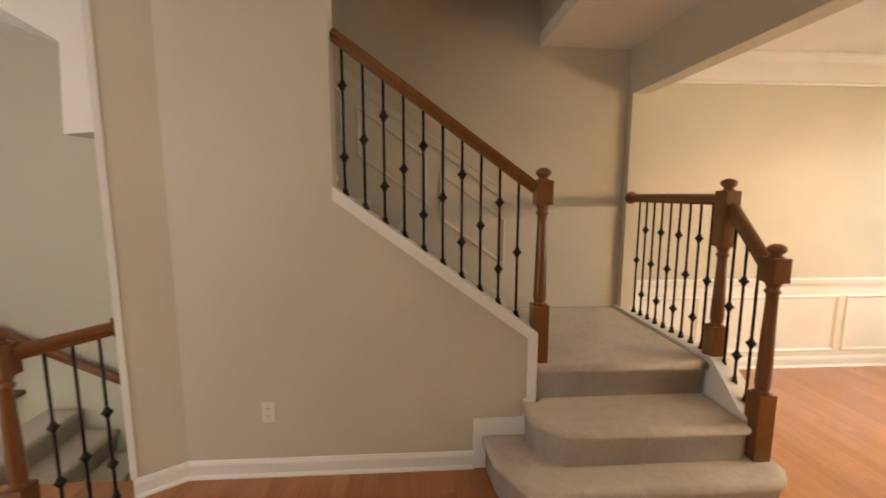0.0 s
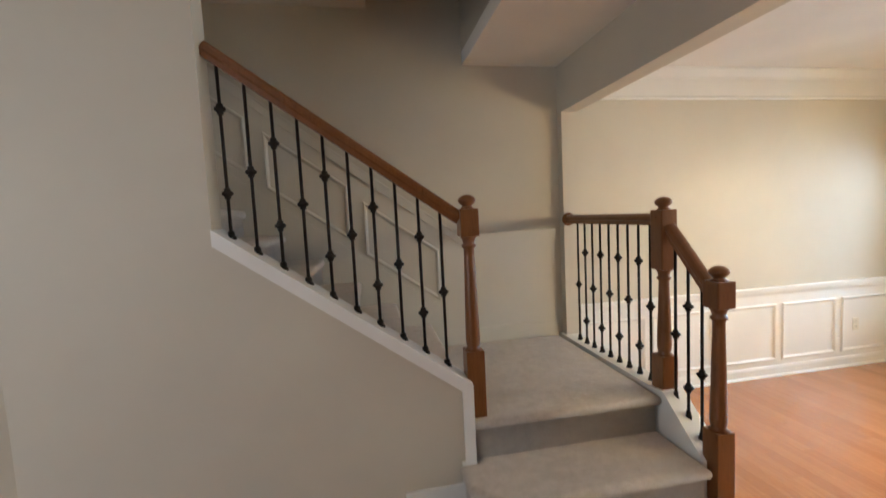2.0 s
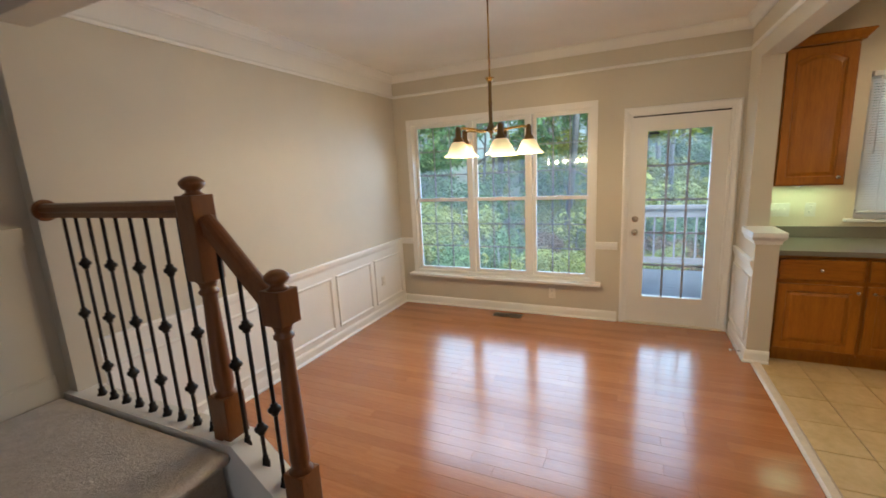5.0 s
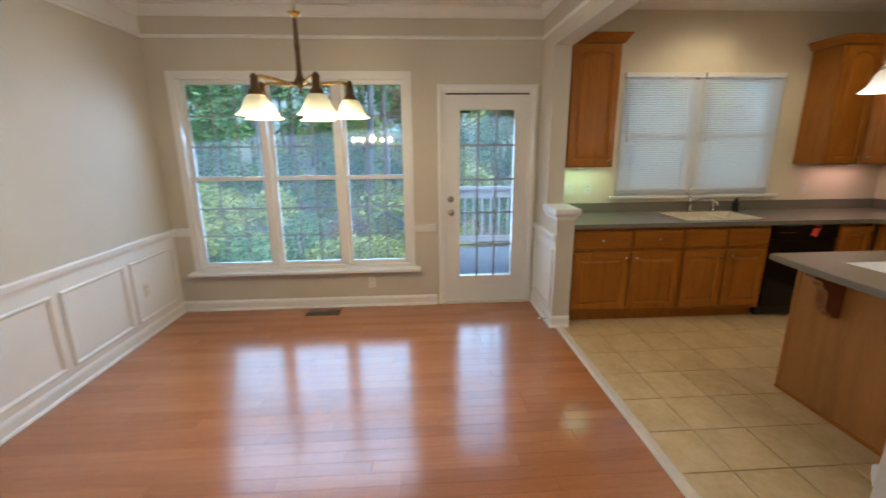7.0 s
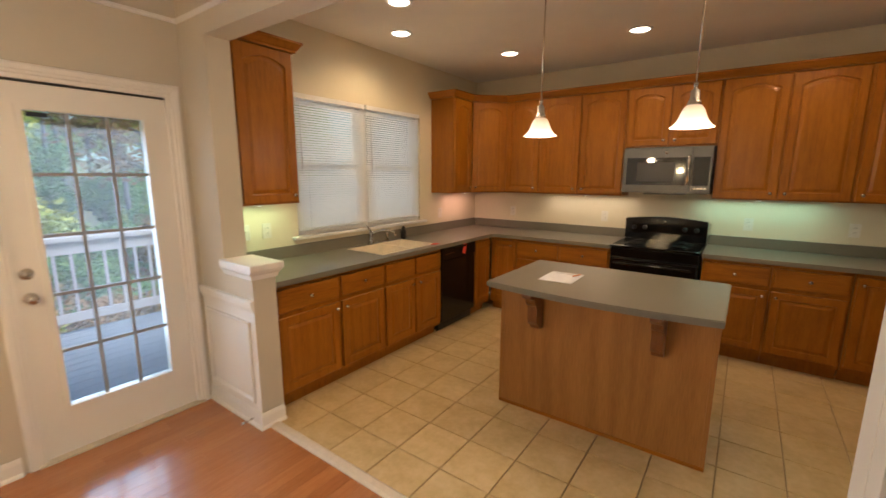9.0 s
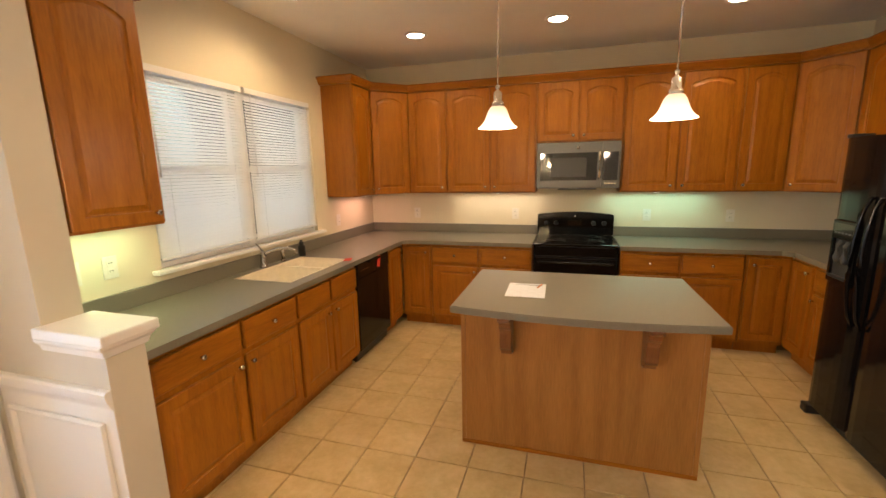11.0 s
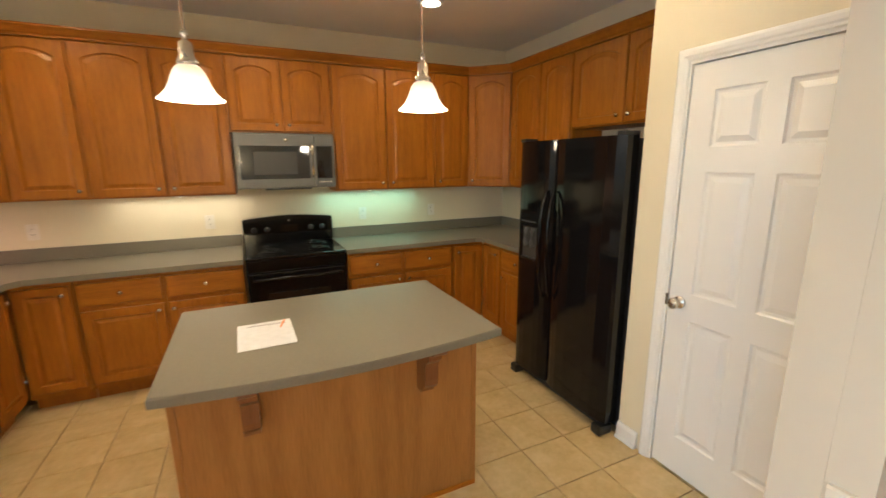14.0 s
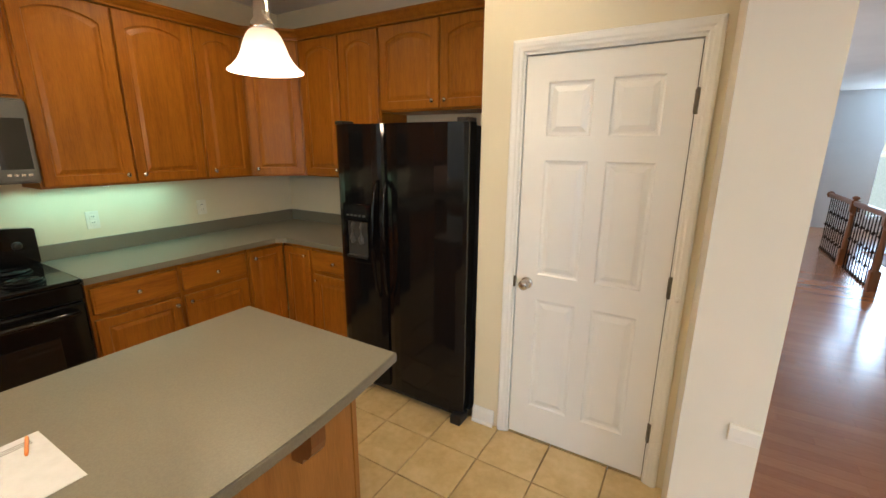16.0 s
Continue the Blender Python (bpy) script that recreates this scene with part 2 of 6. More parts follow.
M_ISLE = veneer("maple veneer island panel")
M_RAIL = wood("chestnut stained stair wood", (0.115, 0.037, 0.009), (0.205, 0.076, 0.020), 2, 1.0, 0.28, 0.3)
M_IRON = plain("black wrought iron", (0.018, 0.014, 0.012), 0.45, 0.6)
M_CARPET = carpet_mat("beige cut pile carpet")
M_COUNTER = laminate("grey laminate worktop")
M_BLACK = plain("black appliance enamel", (0.005, 0.005, 0.0055), 0.09, spec=0.3)
M_BLACKR = plain("black textured plastic", (0.012, 0.012, 0.013), 0.35)
M_SLATE = plain("slate grey steel", (0.13, 0.132, 0.13), 0.42, 0.7, scale=90)
M_STEEL = plain("brushed nickel", (0.62, 0.58, 0.52), 0.25, 1.0)
M_CHROME = plain("polished chrome", (0.60, 0.60, 0.60), 0.10, 1.0)
M_BRASS = plain("polished brass", (0.60, 0.40, 0.13), 0.18, 1.0)
M_BRONZE = plain("antique brass", (0.20, 0.13, 0.06), 0.32, 1.0)
M_GLASSK = plain("dark oven glass", (0.010, 0.011, 0.012), 0.05, coat=0.6)
M_GRID = paint("grey-white glazing bar vinyl", (0.30, 0.32, 0.33), 0.5, 0.1)
M_PANE = pane_mat("window glass")
M_PAN = plain("black porcelain drip pan", (0.004, 0.004, 0.0045), 0.2, spec=0.22)
M_SINK = plain("biscuit sink composite", (0.74, 0.66, 0.52), 0.3)
M_SHADE = glow_shade("lit frosted glass shade", (1.0, 0.86, 0.66), 1.3, 1.818, 1.932)
M_CHSHADE = glow_shade("lit alabaster glass shade", (1.0, 0.78, 0.36), 1.5, 1.716, 1.815)
M_BULB = glow("lit recessed lamp", (1.0, 0.86, 0.64), 8.0)
M_TUBE = glow("lit puck lamp", (1.0, 0.9, 0.7), 5.0)
M_PLATE = plain("ivory switch plate", (0.74, 0.70, 0.62), 0.35)
M_SLOT = plain("dark slot", (0.03, 0.03, 0.03), 0.6)
M_PAPER = plain("white paper", (0.62, 0.63, 0.66), 0.8)
M_INK = plain("grey print", (0.30, 0.30, 0.32), 0.8)
M_PEN = plain("orange pen plastic", (0.75, 0.25, 0.06), 0.4)
M_RED = plain("red paper tag", (0.72, 0.06, 0.03), 0.6)
M_HINGE = plain("tarnished hinge steel", (0.17, 0.145, 0.115), 0.4, 0.9)

# ---- builders ----


def box(bm, x0, x1, y0, y1, z0, z1, bevel=0.0):
    vs = [bm.verts.new((x, y, z)) for z in (z0, z1) for y in (y0, y1) for x in (x0, x1)]
    fs = [bm.faces.new([vs[i] for i in q]) for q in ((0, 2, 3, 1), (4, 5, 7, 6), (0, 1, 5, 4), (1, 3, 7, 5), (3, 2, 6, 7), (2, 0, 4, 6))]
    if bevel:
        es = {e for f in fs for e in f.edges}
        bmesh.ops.bevel(bm, geom=list(es), offset=bevel, segments=2, affect="EDGES", profile=0.6)
    return bm


def boxes(*rows, bevel=0.0):
    bm = bmesh.new()
    for r in rows:
        box(bm, *r, bevel=bevel)
    return bm


def lathe(bm, profile, centre=(0, 0, 0), n=20, m=None):
    """Turns (radius, height) rows about the z axis."""
    m = m or Matrix.Translation(centre)
    rings = [[bm.verts.new(m @ Vector((r * math.cos(2 * math.pi * i / n), r * math.sin(2 * math.pi * i / n), z))) for i in range(n)] for r, z in profile]
    for a, b in zip(rings, rings[1:]):
        for i in range(n):
            f = bm.faces.new((a[i], a[(i + 1) % n], b[(i + 1) % n], b[i]))
            f.smooth = True
    for ring, flip in ((rings[0], True), (rings[-1], False)):
        bm.faces.new(ring[::-1] if flip else ring)
    return bm


def tube(bm, pts, r, n=10):
    """A round bar along points."""
    pts = [Vector(p) for p in pts]
    rings = []
    for i, p in enumerate(pts):
        d = (pts[min(i + 1, len(pts) - 1)] - pts[max(i - 1, 0)]).normalized()
        u = d.cross(Vector((0, 0, 1)))
        u = u.normalized() if u.length > 1e-3 else Vector((1, 0, 0))
        w = u.cross(d)
        rr = r[i] if isinstance(r, (list, tuple)) else r
        rings.append([bm.verts.new(p + rr * (math.cos(2 * math.pi * k / n) * u + math.sin(2 * math.pi * k / n) * w)) for k in range(n)])
    for a, b in zip(rings, rings[1:]):
        for k in range(n):
            bm.faces.new((a[k], a[(k + 1) % n], b[(k + 1) % n], b[k])).smooth = True
    bm.faces.new(rings[0][::-1])
    bm.faces.new(rings[-1])
    return bm


def prism(bm, outline, z0, z1, m=Matrix()):
    """An outline in x and y, raised from z0 to z1."""
    a = [bm.verts.new(m @ Vector((x, y, z0))) for x, y in outline]
    b = [bm.verts.new(m @ Vector((x, y, z1))) for x, y in outline]
    n = len(a)
    bm.faces.new(a[::-1])
    bm.faces.new(b)
    for i in range(n):
        bm.faces.new((a[i], a[(i + 1) % n], b[(i + 1) % n], b[i]))
    return bm


def sweep(bm, path, profile, side=1, closed=False):
    """A moulding: a profile of (out, z) rows along a plan path; out is to the path's left for side 1."""
    pts = [Vector(p) for p in path]
    n = len(pts)
    rows = []
    for i, p in enumerate(pts):
        ds = []
        if i > 0 or closed:
            ds.append((p - pts[i - 1]).normalized())
        if i < n - 1 or closed:
            ds.append((pts[(i + 1) % n] - p).normalized())
        ns = [Vector((-d.y, d.x)) * side for d in ds]
        m = ns[0] if len(ns) == 1 else (ns[0] + ns[1]) / max(0.25, 1 + ns[0].dot(ns[1]))
        rows.append([bm.verts.new((p.x + m.x * o, p.y + m.y * o, z)) for o, z in profile])
    k = len(profile)
    for a, b in zip(rows, rows[1:] + ([rows[0]] if closed else [])):
        for j in range(k):
            bm.faces.new((a[j], b[j], b[(j + 1) % k], a[(j + 1) % k]))
    if not closed:
        bm.faces.new(rows[0])
        bm.faces.new(rows[-1][::-1])
    return bm


def part(name, bm, material, parent=None, label=""):
    """One bmesh as one mesh object, under a thing or a part."""
    if isinstance(bm, bmesh.types.BMesh):
        bmesh.ops.recalc_face_normals(bm, faces=bm.faces)
        me = bpy.data.meshes.new(name)
        bm.to_mesh(me)
        bm.free()
        me.materials.append(material)
    else:
        me = bm
    ob = new(name, me)
    if parent is not None:
        ob.parent = parent
    return tagged(ob, label)


def setting(name, bm, material, label="", category=""):
    return tagged(part(name, bm, material), label, category, kind="structure")


def thing(name, m, label, category, group=""):
    ob = new(name)
    ob.empty_display_size = 0.1
    ob.matrix_world = m
    return tagged(ob, label, category, group)


def shift(ob, m):
    ob.matrix_local = m
    return ob


# ---- plan, in metres ----
EAST, NORTH, SOUTH, WEST = 5.43, 3.83, -3.20, 0.83
CEIL = 2.74
LAND, RISE2, RISE1 = 0.605, 0.40, 0.20
WIN = (1.57, 3.635, 0.405, 2.19)
GDOOR = (0.415, 1.255, 2.07)
KWIN = (-2.03, -0.44, 1.075, 2.215)

# east wall with its two windows and the garden door
T = 0.15
setting("wall_east", boxes(
    (EAST, EAST + T, WIN[1], NORTH, 0, CEIL), (EAST, EAST + T, WIN[0], WIN[1], 0, WIN[2]), (EAST, EAST + T, WIN[0], WIN[1], WIN[3], CEIL),
    (EAST, EAST + T, GDOOR[1], WIN[0], 0, CEIL), (EAST, EAST + T, GDOOR[0], GDOOR[1], GDOOR[2], CEIL), (EAST, EAST + T, 0.265, GDOOR[0], 0, CEIL)), M_WALL, "greige painted dining room window wall", "wall")
setting("wall_kitchen_east", boxes(
    (EAST, EAST + T, KWIN[1], 0.265, 0, CEIL), (EAST, EAST + T, KWIN[0], KWIN[1], 0, KWIN[2]), (EAST, EAST + T, KWIN[0], KWIN[1], KWIN[3], CEIL),
    (EAST, EAST + T, SOUTH - T, KWIN[0], 0, CEIL)), M_KWALL, "cream painted kitchen wall round the sink window", "wall")
setting("wall_north", boxes((1.2, EAST + T, NORTH, NORTH + T, 0, CEIL), (-8.2, 1.2, NORTH, NORTH + T, -3.0, 5.4)), M_WALL, "greige painted wall along stairs and dining room", "wall")
setting("wall_kitchen_south", boxes((WEST - T, EAST, SOUTH - T, SOUTH, 0, CEIL)), M_KWALL, "cream painted wall behind the range", "wall")
setting("wall_kitchen_west", boxes((WEST - T, WEST, SOUTH, -0.80, 0, CEIL), (WEST - T, 1.405, -0.80, -0.68, 0, CEIL)), M_KWALL, "cream painted wall behind the refrigerator", "wall")
PX = 1.545
PD = (-0.595, 0.16, 2.055)
setting("wall_pantry", boxes((PX - 0.14, PX, -0.80, PD[0], 0, CEIL), (PX - 0.14, PX, PD[0], PD[1], PD[2], CEIL), (PX - 0.14, PX, PD[1], 0.235, 0, CEIL)), M_KWALL, "cream painted wall round the pantry door", "wall")
setting("wall_divider", boxes((1.405, 2.183, 0.235, 0.35, 0, CEIL), (2.183, 5.10, 0.19, 0.34, 2.37, CEIL), (5.10, EAST, 0.19, 0.34, 0, CEIL), (4.785, 5.10, 0.19, 0.34, 0, 1.0)), M_WALL, "greige painted wall stub, header and half wall between dining room and kitchen", "wall")
bm = boxes((1.955, 2.085, 0.442, 3.76, 2.377, CEIL), (1.955, 2.085, 3.76, NORTH, LAND, CEIL))
box(bm, 1.90, 2.181, 0.347, 0.442, 0, CEIL)
setting("wall_header", bm, M_WALL, "greige painted header of the wide dining room opening", "wall")
# hall
bm = bmesh.new()
prism(bm, [(-1.06, 0), (0.865, 0), (0.865, 0.745), (-0.226, 1.545), (-0.226, 5.4), (-1.06, 5.4)], -2.74, -2.61, Matrix(((1, 0, 0, 0), (0, 0, -1, 0), (0, 1, 0, 0), (0, 0, 0, 1))))
setting("wall_stair", bm, M_WALL, "greige painted wall under the open stair", "wall")
AN = Vector((-0.24, -0.165)).normalized()
A0, A1 = Vector((-1.06, 2.61)), Vector((-1.06, 2.61)) + AN * 0.25
NN = Vector((AN.y, -AN.x))
bm = bmesh.new()
prism(bm, [tuple(A0), tuple(A0 + NN * -0.0), tuple(A1), tuple(A1 + NN * 0.13), (-1.06, 2.74)][1:], 0, CEIL)
setting("wall_angled", bm, M_WALL, "short angled greige wall beside the basement stair", "wall")
setting("wall_hall_south", boxes((-5.6, 1.405, -0.64, -0.50, 0, CEIL)), M_WALL, "plain painted hall wall", "wall")
setting("wall_hall_west", boxes((-5.74, -5.6, -0.64, 1.2, 0, CEIL)), M_HALL, "pale painted hall wall", "wall")
bm = bmesh.new()
ay, aw, az = 3.95, 0.75, 1.55
YZ = Matrix(((0, 0, 1, -8.0), (1, 0, 0, 0), (0, 1, 0, 0), (0, 0, 0, 1)))
for o in ([(1.2, -3.0), (6.83, -3.0), (6.83, 0.25), (1.2, 0.25)], [(1.2, 0.25), (ay - aw, 0.25), (ay - aw, az), (1.2, az)], [(ay + aw, 0.25), (6.83, 0.25), (6.83, az), (ay + aw, az)]):
    prism(bm, o, -0.14, 0, YZ)
prism(bm, [(1.2, az)] + [(ay - aw * math.cos(a * math.pi / 12), az + aw * math.sin(a * math.pi / 12)) for a in range(0, 7)] + [(ay, 3.2), (1.2, 3.2)], -0.14, 0, YZ)
prism(bm, [(6.83, 3.2), (ay, 3.2)] + [(ay + aw * math.cos(a * math.pi / 12), az + aw * math.sin(a * math.pi / 12)) for a in range(6, -1, -1)] + [(6.83, az)], -0.14, 0, YZ)
setting("wall_foyer", bm, M_HALL, "pale foyer wall round an arched window", "wall")
setting("wall_foyer_side", boxes((-8.0, -5.74, 1.08, 1.2, -3, 3.2)), M_HALL, "pale foyer side wall", "wall")
setting("ceiling", boxes((1.2, EAST + T, SOUTH - T, NORTH + T, CEIL, CEIL + 0.1), (0.6, 1.2, SOUTH - T, -0.64, CEIL, CEIL + 0.1), (-8.2, 1.2, -0.64, 2.79, CEIL, CEIL + 0.1), (-8.2, -2.6, 2.79, NORTH, CEIL, CEIL + 0.1)), M_CEIL, "white painted ceiling", "ceiling")
setting("stairwell_shaft", boxes((-2.6, 1.2, 2.67, 2.79, CEIL + 0.1, 5.4), (1.2, 1.32, 2.67, NORTH, CEIL + 0.1, 5.4), (-2.72, -2.6, 2.67, NORTH, CEIL + 0.1, 5.4), (-2.6, 0.51, 2.79, NORTH, 3.13, 3.25)), M_WALL, "upper walls of the stairwell", "wall")
setting("stairwell_ceiling", boxes((-2.72, 1.32, 2.67, NORTH + T, 5.4, 5.5)), M_CEIL, "white ceiling over the stairwell", "ceiling")
# floors
setting("floor", boxes((-5.6, 4.785, -0.64, 0.27, -0.06, -0.022), (-5.6, EAST + T, 0.27, 2.61, -0.06, -0.022), (1.91, EAST + T, 2.61, NORTH, -0.06, -0.022), (-5.6, -3.0, 2.61, NORTH, -0.06, -0.022)), M_GAP, "strip wood floor", "floor")
setting("floor_kitchen", boxes((WEST, EAST, SOUTH, 0.245, -0.06, -0.010)), M_GROUT, "beige ceramic tile floor with tan grout", "floor")
setting("foyer_floor", boxes((-8.0, -5.6, 1.2, 6.8, -0.06, -0.005)), M_FLOOR, "foyer floor", "floor")
bm = bmesh.new()
sweep(bm, [(2.183, 0.275), (4.785, 0.275)], [(-0.035, -0.02), (-0.035, 0.002), (-0.02, 0.012), (0.02, 0.012), (0.035, 0.002), (0.035, -0.02)])
setting("threshold", bm, M_THRESH, "pale strip between wood floor and tile", "threshold")

# ---- stairs and rails ----


def rounded(points, r, n=4):
    """Rounds the corners of a plan outline; r is one radius a point."""
    out = []
    k = len(points)
    for i, p in enumerate(points):
        p, a, b = Vector(p), Vector(points[i - 1]), Vector(points[(i + 1) % k])
        q = r[i]
        if not q:
            out.append(tuple(p))
            continue
        u, w = p + (a - p).normalized() * q, p + (b - p).normalized() * q
        for j in range(n + 1):
            s = j / n
            out.append(tuple(u * (1 - s) ** 2 + p * 2 * s * (1 - s) + w * s * s))
    return out


def carpet_step(name, outline, z0, z1, parent):
    """A carpeted step with a rounded nose that overhangs its riser."""
    def inset(o, d):
        k = len(o)
        res = []
        for i in range(k):
            p, a, b = Vector(o[i]), Vector(o[i - 1]), Vector(o[(i + 1) % k])
            n1 = Vector((-(p - a).y, (p - a).x)).normalized()
            n2 = Vector((-(b - p).y, (b - p).x)).normalized()
            m = (n1 + n2) / max(0.4, 1 + n1.dot(n2))
            res.append(tuple(p + m * d))
        return res
    bm = bmesh.new()
    rings = []
    for d, z in ((0.022, z0), (0.022, z1 - 0.055), (0.006, z1 - 0.05), (0.0, z1 - 0.03), (0.004, z1 - 0.012), (0.016, z1 - 0.002), (0.03, z1)):
        rings.append([bm.verts.new((x, y, z)) for x, y in inset(outline, d)])
    for a, b in zip(rings, rings[1:]):
        for i in range(len(a)):
            bm.faces.new((a[i], a[(i + 1) % len(a)], b[(i + 1) % len(a)], b[i])).smooth = True
    bm.faces.new(rings[0][::-1])
    bm.faces.new(rings[-1])
    return part(name, bm, M_CARPET, parent)


stair = tagged(thing("staircase", Matrix(), "carpeted beige staircase with two wide bottom steps and a landing", "stairs"), kind="structure")
carpet_step("step", rounded([(0.575, 2.605), (0.60, 2.36), (0.74, 2.105), (1.97, 2.105), (2.075, 2.21), (2.075, 2.42), (2.02, 2.605)], [0, 0.04, 0.05, 0.05, 0.05, 0, 0]), 0, RISE1, stair)
carpet_step("step", rounded([(0.80, 2.604), (0.80, 2.42), (0.95, 2.27), (1.915, 2.27), (1.915, 2.72), (0.90, 2.72), (0.90, 2.604)], [0, 0.03, 0.03, 0, 0, 0, 0]), RISE1, RISE2, stair)
carpet_step("landing", [(0.885, NORTH - 0.004), (0.885, 2.605), (1.915, 2.605), (1.915, NORTH - 0.004)], RISE2 - 0.03, LAND, stair)
RUN, UP = 0.255, 0.187
for i in range(7):
    x1 = 0.865 - RUN * i
    carpet_step("tread", [(x1 - RUN - 0.05, NORTH - 0.004), (x1 - RUN - 0.05, 2.745), (x1, 2.745), (x1, NORTH - 0.004)], LAND + UP * (i - 1) + 0.002, LAND + UP * (i + 1), stair)
setting("landing_base", boxes((1.925, 2.05, 2.66, 3.83, 0, LAND + 0.012), (1.925, 2.05, 2.42, 2.66, 0, 0.185)), M_TRIM, "white skirt under the landing rail", "trim")
bm = bmesh.new()
prism(bm, [(2.33, RISE1), (2.66, RISE1), (2.66, LAND + 0.02), (2.60, LAND + 0.02), (2.33, RISE1 + 0.20)], 1.92, 2.045, Matrix(((0, 0, 1, 0), (1, 0, 0, 0), (0, 1, 0, 0), (0, 0, 0, 1))))
setting("stair_curb", bm, M_TRIM, "white sloped curb beside the bottom steps", "trim")
# white cap and fascia on the stair wall
XZ = Matrix(((1, 0, 0, 0), (0, 0, -1, 0), (0, 1, 0, 0), (0, 0, 0, 1)))
bm = bmesh.new()
prism(bm, [(0.885, 0.41), (0.885, 0.80), (-0.226, 1.612), (-0.226, 1.540), (0.832, 0.770), (0.832, 0.41)], -2.752, -2.592, XZ)
setting("stair_cap", bm, M_TRIM, "white painted cap on the stair wall", "trim")
bm = bmesh.new()
prism(bm, [(0.885, 0.20), (0.885, 0.41), (0.815, 0.41), (0.815, 0.30), (0.53, 0.30), (0.53, 0.0), (0.60, 0.0), (0.60, 0.20)], -2.612, -2.594, XZ)
setting("stair_skirt", bm, M_TRIM, "white skirt board that steps round the carpet", "trim")


def newel(m, base, shaft, block, label, group):
    """A turned newel: square foot, tapered shaft, square block, finial."""
    t = thing("newel_post", m, label, "newel post", group)
    part("foot", boxes((-0.046, 0.046, -0.046, 0.046, 0, base), bevel=0.004), M_RAIL, t)
    bm = bmesh.new()
    z, h = base, shaft
    lathe(bm, [(0.046, z), (0.030, z + 0.012), (0.034, z + 0.026), (0.037, z + 0.05), (0.036, z + 0.10), (0.027, z + h - 0.10), (0.027, z + h - 0.06), (0.036, z + h - 0.052), (0.036, z + h - 0.042), (0.028, z + h - 0.034), (0.034, z + h - 0.012), (0.043, z + h)], n=20)
    part("shaft", bm, M_RAIL, t)
    z += shaft
    part("block", boxes((-0.046, 0.046, -0.046, 0.046, z, z + block), bevel=0.005), M_RAIL, t)
    z += block
    bm = bmesh.new()
    lathe(bm, [(0.040, z), (0.028, z + 0.008), (0.024, z + 0.016), (0.036, z + 0.024), (0.044, z + 0.038), (0.042, z + 0.050), (0.030, z + 0.060), (0.020, z + 0.066), (0.004, z + 0.069)], n=20)
    part("finial", bm, M_RAIL, t)
    return t


G = "newel posts of the stair"
newel(pose(0.915, 2.685, LAND), 0.34, 0.57, 0.135, "turned chestnut newel post at the foot of the upper flight", G)
newel(pose(1.985, 2.67, LAND), 0.20, 0.47, 0.32, "turned chestnut newel post with a tall block on the landing corner", G)
newel(pose(1.985, 2.312, RISE1), 0.36, 0.58, 0.125, "turned chestnut newel post standing on the bottom step", G)


def handrail(a, b, label, name="handrail", w=0.030, rosette=False):
    """A moulded rail from a to b."""
    a, b = Vector(a), Vector(b)
    d = (b - a).normalized()
    s = d.cross(Vector((0, 0, 1))).normalized()
    u = s.cross(d)
    prof = [(-0.7, -1), (0.7, -1), (0.75, -0.35), (1, -0.1), (1, 0.45), (0.7, 0.85), (0.25, 1), (-0.25, 1), (-0.7, 0.85), (-1, 0.45), (-1, -0.1), (-0.75, -0.35)]
    bm = bmesh.new()
    ends = [[bm.verts.new(p + s * x * w + u * z * w * 1.1) for x, z in prof] for p in (a, b)]
    for i in range(len(prof)):
        bm.faces.new((ends[0][i], ends[0][(i + 1) % 12], ends[1][(i + 1) % 12], ends[1][i]))
    bm.faces.new(ends[0])
    bm.faces.new(ends[1][::-1])
    t = thing(name, Matrix(), label, "handrail")
    part("rail", bm, M_RAIL, t)
    if rosette:
        bm = bmesh.new()
        q = Vector((0, 0, 1)).rotation_difference(-d).to_matrix().to_4x4()
        lathe(bm, [(0.050, 0), (0.052, 0.012), (0.044, 0.02), (0.03, 0.024)], n=20, m=Matrix.Translation(a - d * 0.002 + d * 0.024) @ q)
        part("rosette", bm, M_RAIL, t)
    return t


handrail((-0.222, 2.685, 2.392), (0.872, 2.685, 1.607), "sloped chestnut handrail of the upper flight")
handrail((1.985, 3.758, 1.545), (1.985, 2.714, 1.545), "level chestnut landing rail ending in a round rosette", rosette=True)
handrail((1.985, 2.628, 1.50), (1.985, 2.355, 1.215), "short sloped chestnut handrail at the bottom steps")


def baluster(x, y, z0, z1, knots, group):
    t = thing("baluster", pose(x, y, z0), "black iron baluster with %s" % ("two knuckles" if len(knots) > 1 else "one knuckle"), "baluster", group)
    h = z1 - z0
    bm = bmesh.new()
    lathe(bm, [(0.0076, 0), (0.0076, h)], n=8)
    part("bar", bm, M_IRON, t)
    bm = bmesh.new()
    lathe(bm, [(0.022, 0), (0.022, 0.012), (0.015, 0.020), (0.015, 0.038), (0.008, 0.042)], n=4)
    part("shoe", bm, M_IRON, t)
    for k in knots:
        bm = bmesh.new()
        z = h * k
        lathe(bm, [(0.009, z - 0.026), (0.015, z - 0.020), (0.013, z - 0.014), (0.025, z - 0.005), (0.025, z + 0.005), (0.013, z + 0.014), (0.015, z + 0.020), (0.009, z + 0.026)], n=8)
        part("knuckle", bm, M_IRON, t)
    return t


